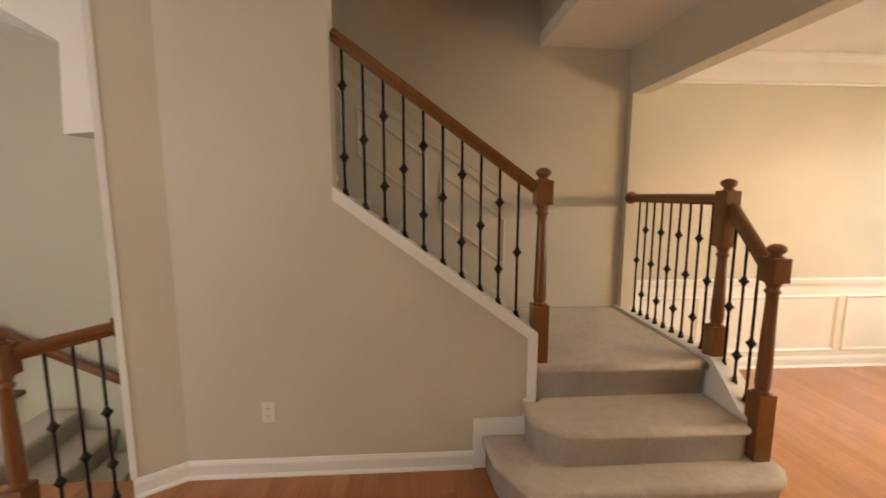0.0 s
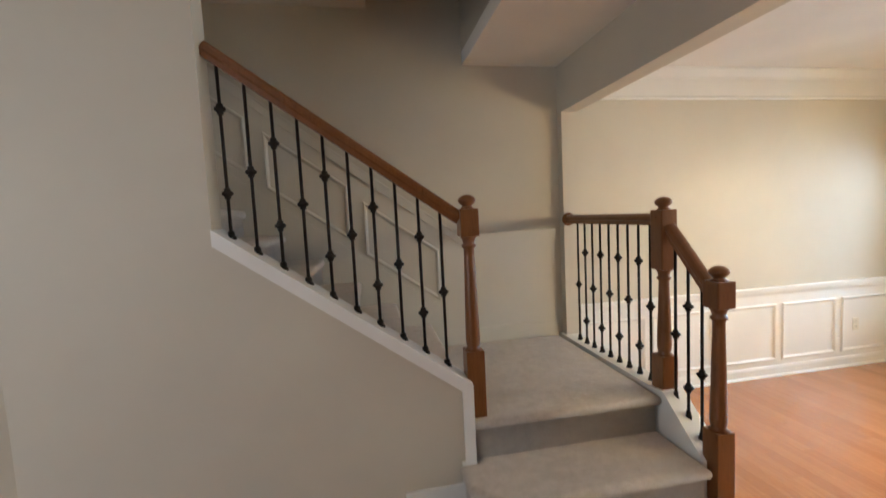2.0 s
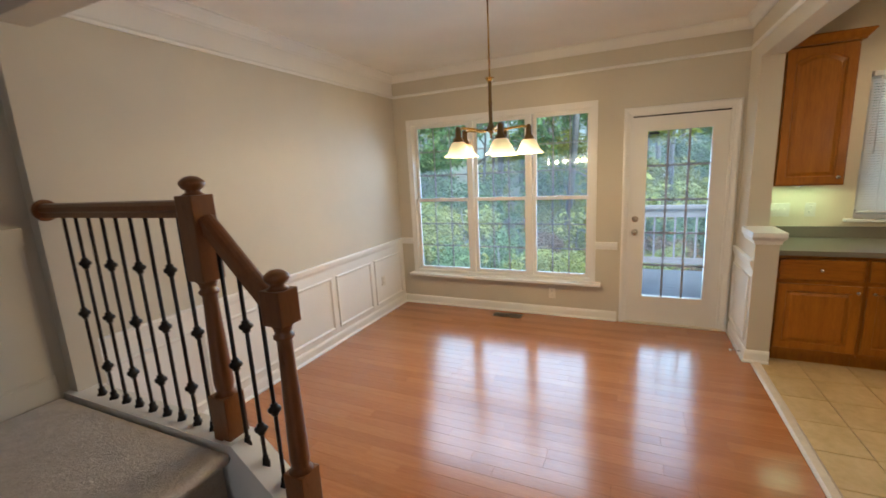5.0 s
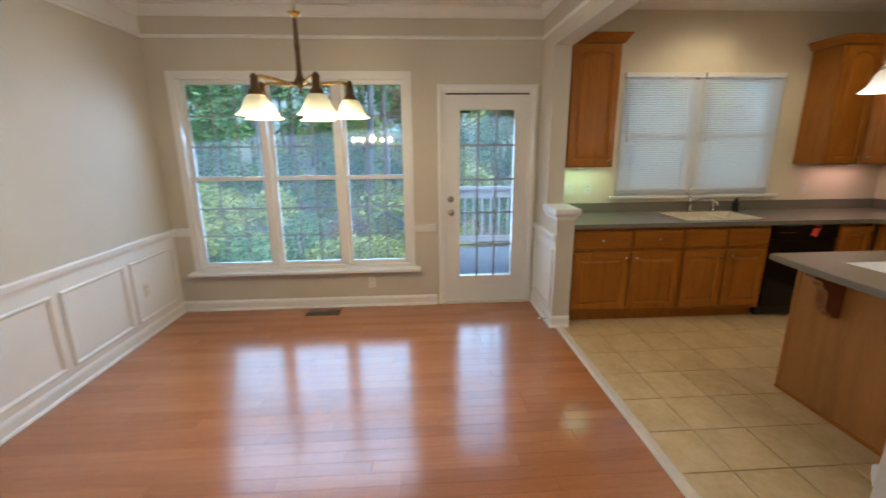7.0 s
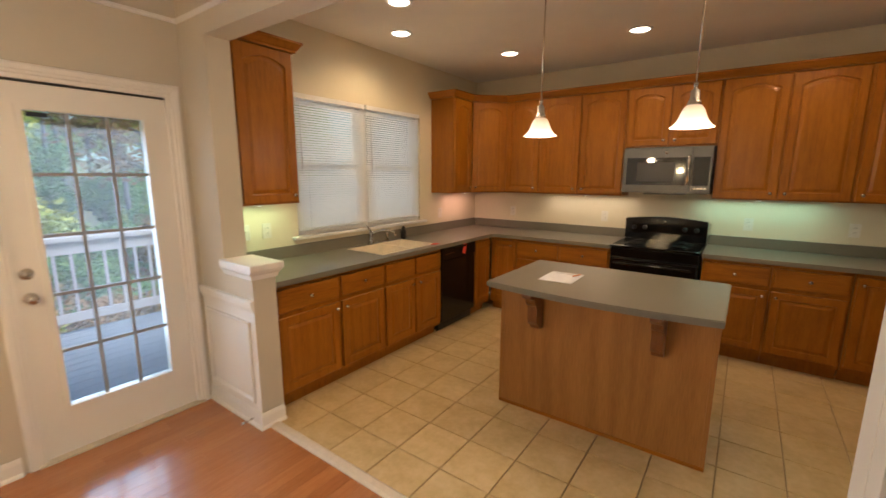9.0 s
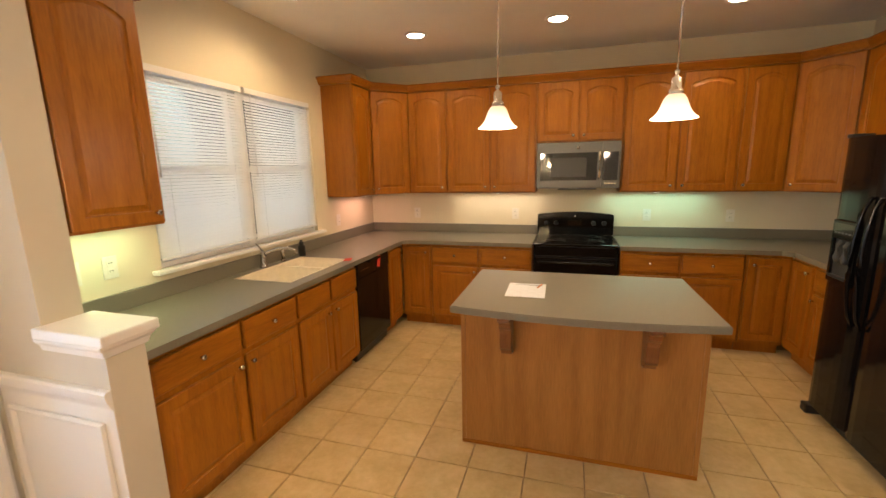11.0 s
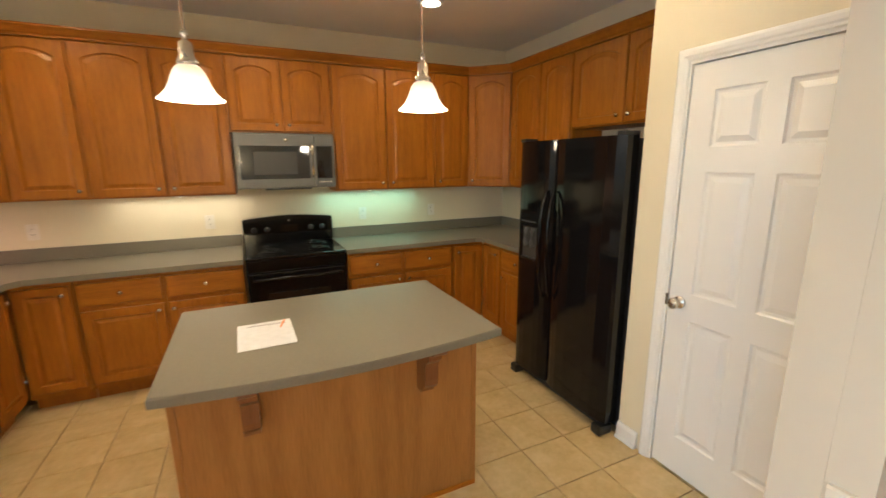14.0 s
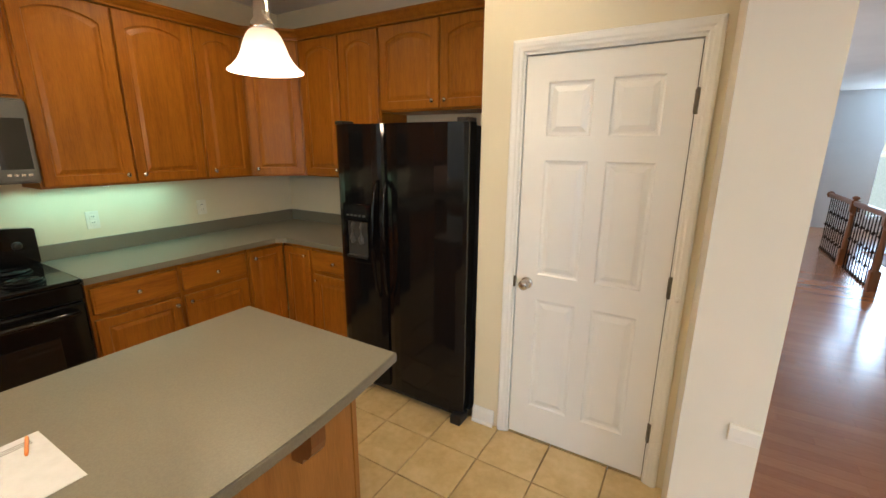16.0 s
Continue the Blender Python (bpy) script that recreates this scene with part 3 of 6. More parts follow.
for i in range(10):
    x = -0.172 + i * 0.1055
    baluster(x, 2.685, 0.80 + (0.885 - x) * 0.731 - 0.012, 2.392 - (x + 0.222) * 0.7176 - 0.03, (0.27, 0.75) if i % 2 == 0 else (0.49,), "balusters of the upper flight")
for i in range(9):
    baluster(1.985, 3.60 - i * 0.1025, LAND + 0.012, 1.515, (0.19, 0.76) if i % 2 else (0.48,), "balusters of the landing rail")
for i in range(3):
    y = 2.585 - i * 0.088
    z = 0.60 - max(0, 2.60 - y) * 0.74
    baluster(1.985, y, z, 1.455 - i * 0.092 - 0.03, (0.42,) if i != 1 else (0.2, 0.72), "balusters of the bottom rail")

# ---- baseboards, chair rails, crowns ----
BASE = [(0, 0), (0.015, 0), (0.015, 0.075), (0.011, 0.088), (0.006, 0.098), (0, 0.10)]
SHOE = [(0, 0), (0.028, 0), (0.026, 0.010), (0.017, 0.02), (0, 0.02)]
CHAIR = [(0, 0.755), (0.008, 0.755), (0.012, 0.768), (0.020, 0.785), (0.024, 0.805), (0.026, 0.822), (0.018, 0.830), (0, 0.832)]
CROWN = [(0, 2.655), (0.010, 2.655), (0.014, 2.67), (0.035, 2.695), (0.05, 2.72), (0.062, 2.728), (0.062, CEIL), (0, CEIL)]
FRIEZE = [(0, 2.485), (0.012, 2.487), (0.017, 2.50), (0.010, 2.513), (0, 2.515)]


def moulding(name, path, profile, label, side=1, material=None):
    bm = bmesh.new()
    sweep(bm, path, profile, side)
    return setting(name, bm, material or M_TRIM, label, "trim")


for n, prof, lab in (("baseboard", BASE, "white baseboard"), ("baseboard", SHOE, "white shoe moulding")):
    moulding(n, [(2.085, NORTH), (EAST, NORTH), (EAST, 1.325)], prof, lab, -1)
    moulding(n, [(EAST, 0.34), (4.785, 0.34), (4.785, 0.19)], prof, lab, -1)
    moulding(n, [(-1.06 + AN.x * 0.25, 2.61 + AN.y * 0.25), (-1.06, 2.61), (0.53, 2.61)], prof, lab, -1)
    moulding(n, [(2.183, 0.235), (2.183, 0.442), (1.90, 0.442)], prof, lab, -1)
    moulding(n, [(PX, -0.80), (PX, -0.665)], prof, lab, -1)
moulding("chair_rail", [(2.085, NORTH), (EAST, NORTH), (EAST, 3.66)], CHAIR, "white chair rail", -1)
moulding("chair_rail", [(EAST, 1.545), (EAST, 1.33)], CHAIR, "white chair rail", -1)
moulding("chair_rail", [(EAST, 0.34), (4.785, 0.34)], CHAIR, "white chair rail", -1)
moulding("chair_rail", [(2.182, 0.362), (2.182, 0.438)], [(o * 0.6, 0.77 + (z - 0.755) * 0.75) for o, z in CHAIR], "off-white chair rail end", -1, M_WAINS)
for prof, lab in ((CROWN, "white crown moulding"), (FRIEZE, "white picture moulding below the crown")):
    moulding("crown_moulding", [(2.085, 0.442), (2.085, NORTH), (EAST, NORTH), (EAST, 0.34), (2.183, 0.34)], prof, lab, -1)
moulding("frieze", [(2.085, NORTH), (EAST, NORTH)], [(0, 2.515), (0.003, 2.515), (0.003, 2.655), (0, 2.655)], "white painted frieze", -1)
moulding("wainscot_field", [(2.085, NORTH), (EAST, NORTH)], [(0, 0.10), (0.003, 0.10), (0.003, 0.755), (0, 0.755)], "white painted wainscot", -1)
moulding("wainscot_field", [(EAST, 0.34), (4.785, 0.34)], [(0, 0.10), (0.003, 0.10), (0.003, 0.755), (0, 0.755)], "white painted wainscot", -1)


def panel_frame(corners, out, label="white wainscot panel moulding", material=None):
    """A picture-frame moulding round four corners on a wall; out is the wall's normal."""
    c = [Vector(p) for p in corners]
    out = Vector(out)
    mid = sum(c, Vector()) / 4
    bm = bmesh.new()
    rings = []
    for inset, h in ((0, 0.002), (0, 0.008), (0.008, 0.016), (0.018, 0.014), (0.026, 0.006), (0.030, 0.004), (0.030, 0.002)):
        ring = []
        for i in range(4):
            a, b = (c[i - 1] - c[i]).normalized(), (c[(i + 1) % 4] - c[i]).normalized()
            k = inset / max(0.3, a.cross(b).length)
            ring.append(bm.verts.new(c[i] + (a + b) * k + out * h))
        rings.append(ring)
    for a, b in zip(rings, rings[1:]):
        for i in range(4):
            bm.faces.new((a[i], a[(i + 1) % 4], b[(i + 1) % 4], b[i]))
    return setting("panel_moulding", bm, material or M_TRIM, label, "trim")


for x in (2.11, 2.77, 3.43, 4.095, 4.76):
    panel_frame([(x, NORTH - 0.003, 0.15), (x + 0.60, NORTH - 0.003, 0.15), (x + 0.60, NORTH - 0.003, 0.675), (x, NORTH - 0.003, 0.675)], (0, -1, 0))
panel_frame([(5.385, 0.343, 0.15), (4.84, 0.343, 0.15), (4.84, 0.343, 0.69), (5.385, 0.343, 0.69)], (0, 1, 0))
# wainscot that follows the stair
LZ = LAND + 0.82


def up(x, base):
    return base + max(0.0, (1.12 - x)) * 0.730


bm = bmesh.new()
for (xa, xb) in ((1.905, 1.12), (1.12, -1.4)):
    for lo, hi, d in ((-0.035, 0.03, 0.022), (0.03, 0.045, 0.032)):
        v = [(x, NORTH - q, up(x, LZ) + z) for x in (xa, xb) for q in (0.0, d) for z in (lo, hi)]
        vs = [bm.verts.new(p) for p in v]
        for q in ((0, 1, 3, 2), (4, 6, 7, 5), (0, 4, 5, 1), (2, 3, 7, 6), (1, 5, 7, 3), (0, 2, 6, 4)):
            bm.faces.new([vs[i] for i in q])
setting("stair_chair_rail", bm, M_WAINS, "white chair rail that climbs with the stair", "trim")
bm = bmesh.new()
for (xa, xb) in ((1.905, 0.95), (0.95, -1.4)):
    for lo, hi, d in ((0.0, 0.11, 0.012), (0.11, 0.125, 0.007)):
        o = 0.0 if xa > 1.5 else 0.20
        vs = [bm.verts.new((x, NORTH - q, LAND + o + max(0.0, 0.95 - x) * 0.734 + z)) for x in (xa, xb) for q in (0.0, d) for z in (lo - (0.3 if o else 0), hi)]
        for q in ((0, 1, 3, 2), (4, 6, 7, 5), (0, 4, 5, 1), (2, 3, 7, 6), (1, 5, 7, 3), (0, 2, 6, 4)):
            bm.faces.new([vs[i] for i in q])
setting("stair_baseboard", bm, M_WAINS, "white skirt board along the stair wall", "trim")
bm = bmesh.new()
prism(bm, [(1.905, LAND), (1.905, LZ), (1.12, LZ), (-1.4, up(-1.4, LZ)), (-1.4, LAND)], -NORTH, -NORTH + 0.003, XZ)
setting("stair_wainscot", bm, M_WAINS, "off-white painted wainscot along the stair", "trim")
for xa, xb, za, zb in ((0.40, 0.95, 1.36, 0.965), (-0.26, 0.30, 1.875, 1.475), (-0.93, -0.37, 2.37, 1.97)):
    panel_frame([(xa, NORTH - 0.003, za), (xb, NORTH - 0.003, zb), (xb, NORTH - 0.003, zb + 0.40), (xa, NORTH - 0.003, za + 0.40)], (0, -1, 0), "off-white wainscot panel moulding that climbs with the stair", M_WAINS)
# cap of the half wall
bm = bmesh.new()
box(bm, 4.735, 5.10, 0.155, 0.375, 1.012, 1.055, bevel=0.008)
setting("half_wall_cap", bm, M_TRIM, "white wooden cap on the half wall", "trim")
bm = bmesh.new()
sweep(bm, [(5.10, 0.34), (4.785, 0.34), (4.785, 0.19), (5.10, 0.19)], [(0, 0.955), (0.010, 0.96), (0.016, 0.985), (0.030, 1.0), (0.032, 1.012), (0, 1.012)], -1)
setting("half_wall_moulding", bm, M_TRIM, "white moulding under the half wall cap", "trim")

# white strip on the angled wall's free end, painting its lit end face
ct_d = Vector((0.82, 0.57, 0)).normalized()
ct_n = Vector((0.57, -0.82, 0)).normalized()
ct_m = Matrix(((ct_d.x, ct_n.x, 0, -1.268), (ct_d.y, ct_n.y, 0, 2.462), (0, 0, 1, 0), (0, 0, 0, 1)))
bm = boxes((-0.004, 0.026, -0.02, 0.004, 0.105, CEIL), bevel=0.002)
bmesh.ops.transform(bm, matrix=ct_m, verts=bm.verts)
bmesh.ops.recalc_face_normals(bm, faces=bm.faces)
setting("corner_trim", bm, M_TRIM, "white strip standing for the lit end face of the angled wall", "trim")

# ---- windows and doors ----


def frame_bars(bm, y0, y1, z0, z1, w, x0, x1):
    """Four bars round an opening in a wall along y."""
    for r in ((y0, y0 + w, z0, z1), (y1 - w, y1, z0, z1), (y0 + w, y1 - w, z0, z0 + w), (y0 + w, y1 - w, z1 - w, z1)):
        box(bm, x0, x1, r[0], r[1], r[2], r[3])


def sash(parent, name, y0, y1, z0, z1, x0, cols, rows, rail=0.036, grid=0.0062):
    """A sash with its glass and the thin bars in it."""
    bm = bmesh.new()
    frame_bars(bm, y0, y1, z0, z1, rail, x0, x0 + 0.032)
    s = part(name, bm, M_TRIM, parent)
    g = part("pane", boxes((x0 + 0.014, x0 + 0.018, y0 + rail, y1 - rail, z0 + rail, z1 - rail)), M_PANE, s)
    g.visible_shadow = False
    a, b, c, d = y0 + rail, y1 - rail, z0 + rail, z1 - rail
    for i in range(1, cols):
        y = a + (b - a) * i / cols
        part("glazing_bar", boxes((x0 + 0.006, x0 + 0.012, y - grid, y + grid, c, d)), M_GRID, s)
    for i in range(1, rows):
        z = c + (d - c) * i / rows
        part("glazing_bar", boxes((x0 + 0.005, x0 + 0.011, a, b, z - grid, z + grid)), M_GRID, s)
    return s


# the triple window of the dining room
w1 = tagged(thing("window_1", Matrix(), "white triple sash window with thin grid bars", "window"), kind="structure")
bm = bmesh.new()
frame_bars(bm, WIN[0], WIN[1], WIN[2], WIN[3], 0.032, EAST - 0.012, EAST + 0.10)
for y in (2.215, 2.885):
    box(bm, EAST + 0.0, EAST + 0.10, y - 0.026, y + 0.026, WIN[2] + 0.032, WIN[3] - 0.032)
part("window_frame", bm, M_TRIM, w1)
bays = ((WIN[0] + 0.032, 2.189), (2.241, 2.859), (2.911, WIN[1] - 0.032))
for a, b in bays:
    sash(w1, "lower_sash", a, b, WIN[2] + 0.032, 1.305, EAST + 0.035, 3, 3)
    sash(w1, "upper_sash", a, b, 1.265, WIN[3] - 0.032, EAST + 0.070, 3, 3)
    part("sash_lock", boxes((EAST + 0.02, EAST + 0.036, (a + b) / 2 - 0.03, (a + b) / 2 + 0.03, 1.300, 1.315), bevel=0.003), M_TRIM, w1)
bm = bmesh.new()
box(bm, EAST - 0.105, EAST + 0.04, WIN[0] - 0.085, WIN[1] + 0.06, WIN[2] - 0.028, WIN[2], bevel=0.006)
part("window_sill", bm, M_TRIM, w1)
bm = bmesh.new()
for r in ((WIN[0] - 0.032, WIN[0], WIN[2], WIN[3] + 0.032), (WIN[1], WIN[1] + 0.032, WIN[2], WIN[3] + 0.032), (WIN[0], WIN[1], WIN[3], WIN[3] + 0.032)):
    box(bm, EAST - 0.015, EAST, r[0], r[1], r[2], r[3], bevel=0.003)
part("casing", bm, M_TRIM, w1)

# the sink window with two venetian blinds
w2 = tagged(thing("window_2", Matrix(), "white double sash window over the kitchen sink", "window"), kind="structure")
KM = -1.222
bm = bmesh.new()
frame_bars(bm, KWIN[0], KWIN[1], KWIN[2], KWIN[3], 0.03, EAST + 0.03, EAST + 0.13)
box(bm, EAST + 0.03, EAST + 0.13, KM - 0.035, KM + 0.035, KWIN[2] + 0.03, KWIN[3] - 0.03)
part("window_frame", bm, M_TRIM, w2)
for a, b in ((KWIN[0] + 0.03, KM - 0.035), (KM + 0.035, KWIN[1] - 0.03)):
    sash(w2, "lower_sash", a, b, KWIN[2] + 0.03, 1.66, EAST + 0.065, 1, 1)
    sash(w2, "upper_sash", a, b, 1.62, KWIN[3] - 0.03, EAST + 0.098, 1, 1)
bm = bmesh.new()
box(bm, EAST - 0.05, EAST + 0.06, KWIN[0] - 0.07, KWIN[1] + 0.06, KWIN[2] - 0.025, KWIN[2], bevel=0.005)
part("window_sill", bm, M_TRIM, w2)
k = Mat("white blind slat vinyl")
k.set(Base_Color=(0.82, 0.81, 0.78, 1), Roughness=0.5)
tr = k.node("BsdfTranslucent", {"Color": (0.85, 0.85, 0.82, 1)})
mx = k.node("MixShader", {0: 0.42, 1: k.b.outputs[0], 2: tr.outputs[0]})
k.t.links.new(mx.outputs[0], k.t.nodes["Material Output"].inputs[0])
M_SLAT = k.m


def blind(y0, y1, label):
    t = thing("venetian_blind", pose(EAST + 0.012, 0, 0), label, "blind", "blinds over the sink")
    part("headrail", boxes((-0.02, 0.025, y0, y1, KWIN[3] - 0.042, KWIN[3] - 0.002), bevel=0.003), M_TRIM, t)
    part("bottom_rail", boxes((-0.013, 0.013, y0, y1, KWIN[2] + 0.046, KWIN[2] + 0.062), bevel=0.003), M_TRIM, t)
    z, data = KWIN[2] + 0.078, None
    while z < KWIN[3] - 0.055:
        if data is None:
            bm = bmesh.new()
            prof = [(-0.0088, -0.0096), (-0.0042, -0.0012), (0.0028, 0.0060), (0.0088, 0.0090)]
            vs = [[bm.verts.new((x, y, q)) for x, q in prof] for y in (y0 + 0.004, y1 - 0.004)]
            for j in range(3):
                bm.faces.new((vs[0][j], vs[1][j], vs[1][j + 1], vs[0][j + 1])).smooth = True
            ob = part("slat", bm, M_SLAT, t)
            data = ob.data
        else:
            ob = part("slat", data, None, t)
        ob.location.z = z
        z += 0.0203
    for y in (y0 + 0.12, y1 - 0.12):
        bm = bmesh.new()
        tube(bm, [(-0.012, y, KWIN[2] + 0.03), (-0.012, y, KWIN[3] - 0.04)], 0.0012, 5)
        part("cord", bm, M_TRIM, t)
    bm = bmesh.new()
    tube(bm, [(-0.022, y1 - 0.05, KWIN[3] - 0.04), (-0.024, y1 - 0.055, KWIN[3] - 0.62)], 0.004, 6)
    part("wand", bm, M_TRIM, t)
    return t


blind(KM + 0.014, KWIN[1] - 0.012, "closed white mini blind in the sink window")
blind(KWIN[0] + 0.012, KM - 0.014, "closed white mini blind in the sink window")


def casing(name, a, b, top, out, label):
    """Door casing in a plane of constant x: two legs and a head with a moulded face."""
    x, s = out
    bm = bmesh.new()
    w = 0.056
    prof = [(0, 0.006), (0.006, 0.012), (0.016, 0.013), (0.024, 0.018), (0.042, 0.020), (0.052, 0.016), (w, 0.008)]
    def strip(p, q, n0, n1):
        rows = []
        for c, n in ((p, n0), (q, n1)):
            rows.append([bm.verts.new((x + s * h, c[0] + n[0] * o, c[1] + n[1] * o)) for o, h in prof] + [bm.verts.new((x, c[0] + n[0] * w, c[1] + n[1] * w)), bm.verts.new((x, c[0], c[1]))])
        for j in range(len(rows[0])):
            kk = (j + 1) % len(rows[0])
            bm.faces.new((rows[0][j], rows[0][kk], rows[1][kk], rows[1][j]))
    strip((a, 0), (a, top), (-1, 0), (-1, 1))
    strip((b, 0), (b, top), (1, 0), (1, 1))
    strip((a, top), (b, top), (-1, 1), (1, 1))
    return setting(name, bm, M_TRIM, label, "trim")


# the glazed garden door
gd = tagged(thing("door_1", Matrix(), "white glazed garden door with fifteen panes, closed", "door"), kind="structure")
ga, gb, gt = 0.435, 1.235, 2.026
bm = bmesh.new()
frame_bars(bm, GDOOR[0], GDOOR[1], -0.03, GDOOR[2], 0.03, EAST + 0.0, EAST + 0.13)
part("door_frame", bm, M_TRIM, gd)
la, lb, lz0, lz1 = 0.575, 1.095, 0.285, 1.895
part("door_slab", boxes((EAST + 0.02, EAST + 0.064, ga, la - 0.02, 0.012, gt), (EAST + 0.02, EAST + 0.064, lb + 0.02, gb, 0.012, gt), (EAST + 0.02, EAST + 0.064, la - 0.02, lb + 0.02, 0.012, lz0 - 0.02), (EAST + 0.02, EAST + 0.064, la - 0.02, lb + 0.02, lz1 + 0.02, gt)), M_DOOR, gd)
bm = bmesh.new()
frame_bars(bm, la - 0.028, lb + 0.028, lz0 - 0.028, lz1 + 0.028, 0.028, EAST + 0.008, EAST + 0.07)
lite = part("glazing_frame", bm, M_DOOR, gd)
g = part("pane", boxes((EAST + 0.042, EAST + 0.046, la, lb, lz0, lz1)), M_PANE, lite)
g.visible_shadow = False
for i in (1, 2):
    y = la + (lb - la) * i / 3
    part("glazing_bar", boxes((EAST + 0.026, EAST + 0.040, y - 0.009, y + 0.009, lz0, lz1)), M_GRID, lite)
for i in (1, 2, 3, 4):
    z = lz0 + (lz1 - lz0) * i / 5
    part("glazing_bar", boxes((EAST + 0.025, EAST + 0.039, la, lb, z - 0.009, z + 0.009)), M_GRID, lite)
# Dark strip drawing both the seal and the shade in the gap above the slab.
part("weatherstrip", boxes((EAST + 0.017, EAST + 0.05, GDOOR[0] + 0.031, GDOOR[1] - 0.031, gt + 0.001, gt + 0.013)), M_SLOT, gd)
part("threshold", boxes((EAST - 0.03, EAST + 0.13, ga - 0.03, gb + 0.03, 0.0, 0.012), bevel=0.003), M_THRESH, gd)
FACEX = Matrix(((0, 0, -1, EAST + 0.02), (1, 0, 0, 0), (0, 1, 0, 0), (0, 0, 0, 1)))
for z, nm in ((1.065, "deadbolt"), (0.935, "door_knob")):
    bm = bmesh.new()
    prof = [(0.030, 0), (0.031, 0.006), (0.026, 0.010), (0.014, 0.012)] + ([(0.011, 0.03), (0.026, 0.042), (0.028, 0.055), (0.018, 0.066), (0.002, 0.068)] if nm == "door_knob" else [(0.014, 0.02), (0.006, 0.022), (0.005, 0.034), (0.001, 0.035)])
    lathe(bm, prof, n=18, m=FACEX @ Matrix.Translation((1.18, z, 0)))
    part(nm, bm, M_STEEL, gd, "brushed nickel knob" if nm == "door_knob" else "brushed nickel deadbolt")
for z in (0.27, 1.05, 1.84):
    bm = bmesh.new()
    tube(bm, [(EAST + 0.008, ga - 0.006, z - 0.05), (EAST + 0.008, ga - 0.006, z + 0.05)], 0.008, 8)
    box(bm, EAST + 0.010, EAST + 0.019, ga - 0.028, ga + 0.002, z - 0.045, z + 0.045)
    part("hinge", bm, M_HINGE, gd)
part("alarm_contact", boxes((EAST + 0.0, EAST + 0.02, 1.0, 1.085, 1.862, 1.884), bevel=0.003), M_BLACKR, gd)
casing("door_casing", GDOOR[0] + 0.008, GDOOR[1] - 0.008, GDOOR[2] - 0.01, (EAST, -1), "white moulded casing round the garden door")

# the six-panel pantry door
pd = tagged(thing("door_2", Matrix(), "white six-panel pantry door, closed", "door"), kind="structure")
pa, pb, pt = -0.572, 0.137, 2.035
bm = bmesh.new()
frame_bars(bm, PD[0], PD[1], -0.03, PD[2], 0.02, PX - 0.14, PX + 0.002)
part("door_frame", bm, M_TRIM, pd)


def six_panel(bm, y0, y1, z0, z1, x):
    """A moulded door face in the plane x, seen from +x."""
    W = y1 - y0
    ys = [y0, y0 + 0.155 * W, y0 + 0.445 * W, y0 + 0.555 * W, y0 + 0.845 * W, y1]
    zs = [z0, z0 + 0.20, z0 + 0.83, z0 + 0.965, z0 + 1.545, z0 + 1.655, z0 + 1.90, z1]
    holes = {(1, 1), (3, 1), (1, 3), (3, 3), (1, 5), (3, 5)}
    for i in range(5):
        for j in range(7):
            a, b, c, d = ys[i], ys[i + 1], zs[j], zs[j + 1]
            if (i, j) not in holes:
                bm.faces.new([bm.verts.new((x, *p)) for p in ((a, c), (b, c), (b, d), (a, d))])
                continue
            rings = []
            for o, h in ((0, 0), (0.008, -0.008), (0.020, -0.010), (0.045, -0.001), (0.05, -0.001)):
                rings.append([bm.verts.new((x + h, *p)) for p in ((a + o, c + o), (b - o, c + o), (b - o, d - o), (a + o, d - o))])
            for p, q in zip(rings, rings[1:]):
                for m in range(4):
                    bm.faces.new((p[m], p[(m + 1) % 4], q[(m + 1) % 4], q[m]))
            bm.faces.new(rings[-1])


bm = bmesh.new()
six_panel(bm, pa + 0.001, pb - 0.001, 0.012, pt - 0.005, PX - 0.008)
bmesh.ops.remove_doubles(bm, verts=bm.verts, dist=1e-5)
bmesh.ops.extrude_face_region(bm, geom=[e for e in bm.edges if e.is_boundary])
part("door_slab", bm, M_DOOR, pd)
# Dark backing sheet behind the whole slab, painting the shade in the gap round it.
part("stop", boxes((PX - 0.06, PX - 0.048, pa - 0.01, pb + 0.01, 0.002, pt + 0.01)), M_SLOT, pd)
part("door_core", boxes((PX - 0.046, PX - 0.022, pa + 0.001, pb - 0.001, 0.012, pt - 0.005)), M_DOOR, pd)
FX2 = Matrix(((0, 0, 1, PX - 0.008), (1, 0, 0, 0), (0, 1, 0, 0), (0, 0, 0, 1)))
bm = bmesh.new()
lathe(bm, [(0.031, 0), (0.032, 0.005), (0.027, 0.010), (0.013, 0.013), (0.011, 0.030), (0.022, 0.036), (0.028, 0.048), (0.027, 0.058), (0.016, 0.066), (0.002, 0.068)], n=22, m=FX2 @ Matrix.Translation((-0.513, 0.925, 0)))
part("door_knob", bm, M_STEEL, pd, "round brushed nickel knob")
part("strike_plate", boxes((PX - 0.006, PX + 0.003, pa - 0.012, pa - 0.002, 0.895, 0.955)), M_HINGE, pd)
for z in (0.28, 1.02, 1.80):
    bm = bmesh.new()
    tube(bm, [(PX + 0.004, pb + 0.006, z - 0.05), (PX + 0.004, pb + 0.006, z + 0.05)], 0.008, 8)
    box(bm, PX - 0.007, PX - 0.002, pb - 0.004, pb + 0.018, z - 0.045, z + 0.045)
    part("hinge", bm, M_HINGE, pd)
casing("door_casing", pa - 0.012, pb + 0.012, pt + 0.012, (PX, 1), "white moulded casing round the pantry door")
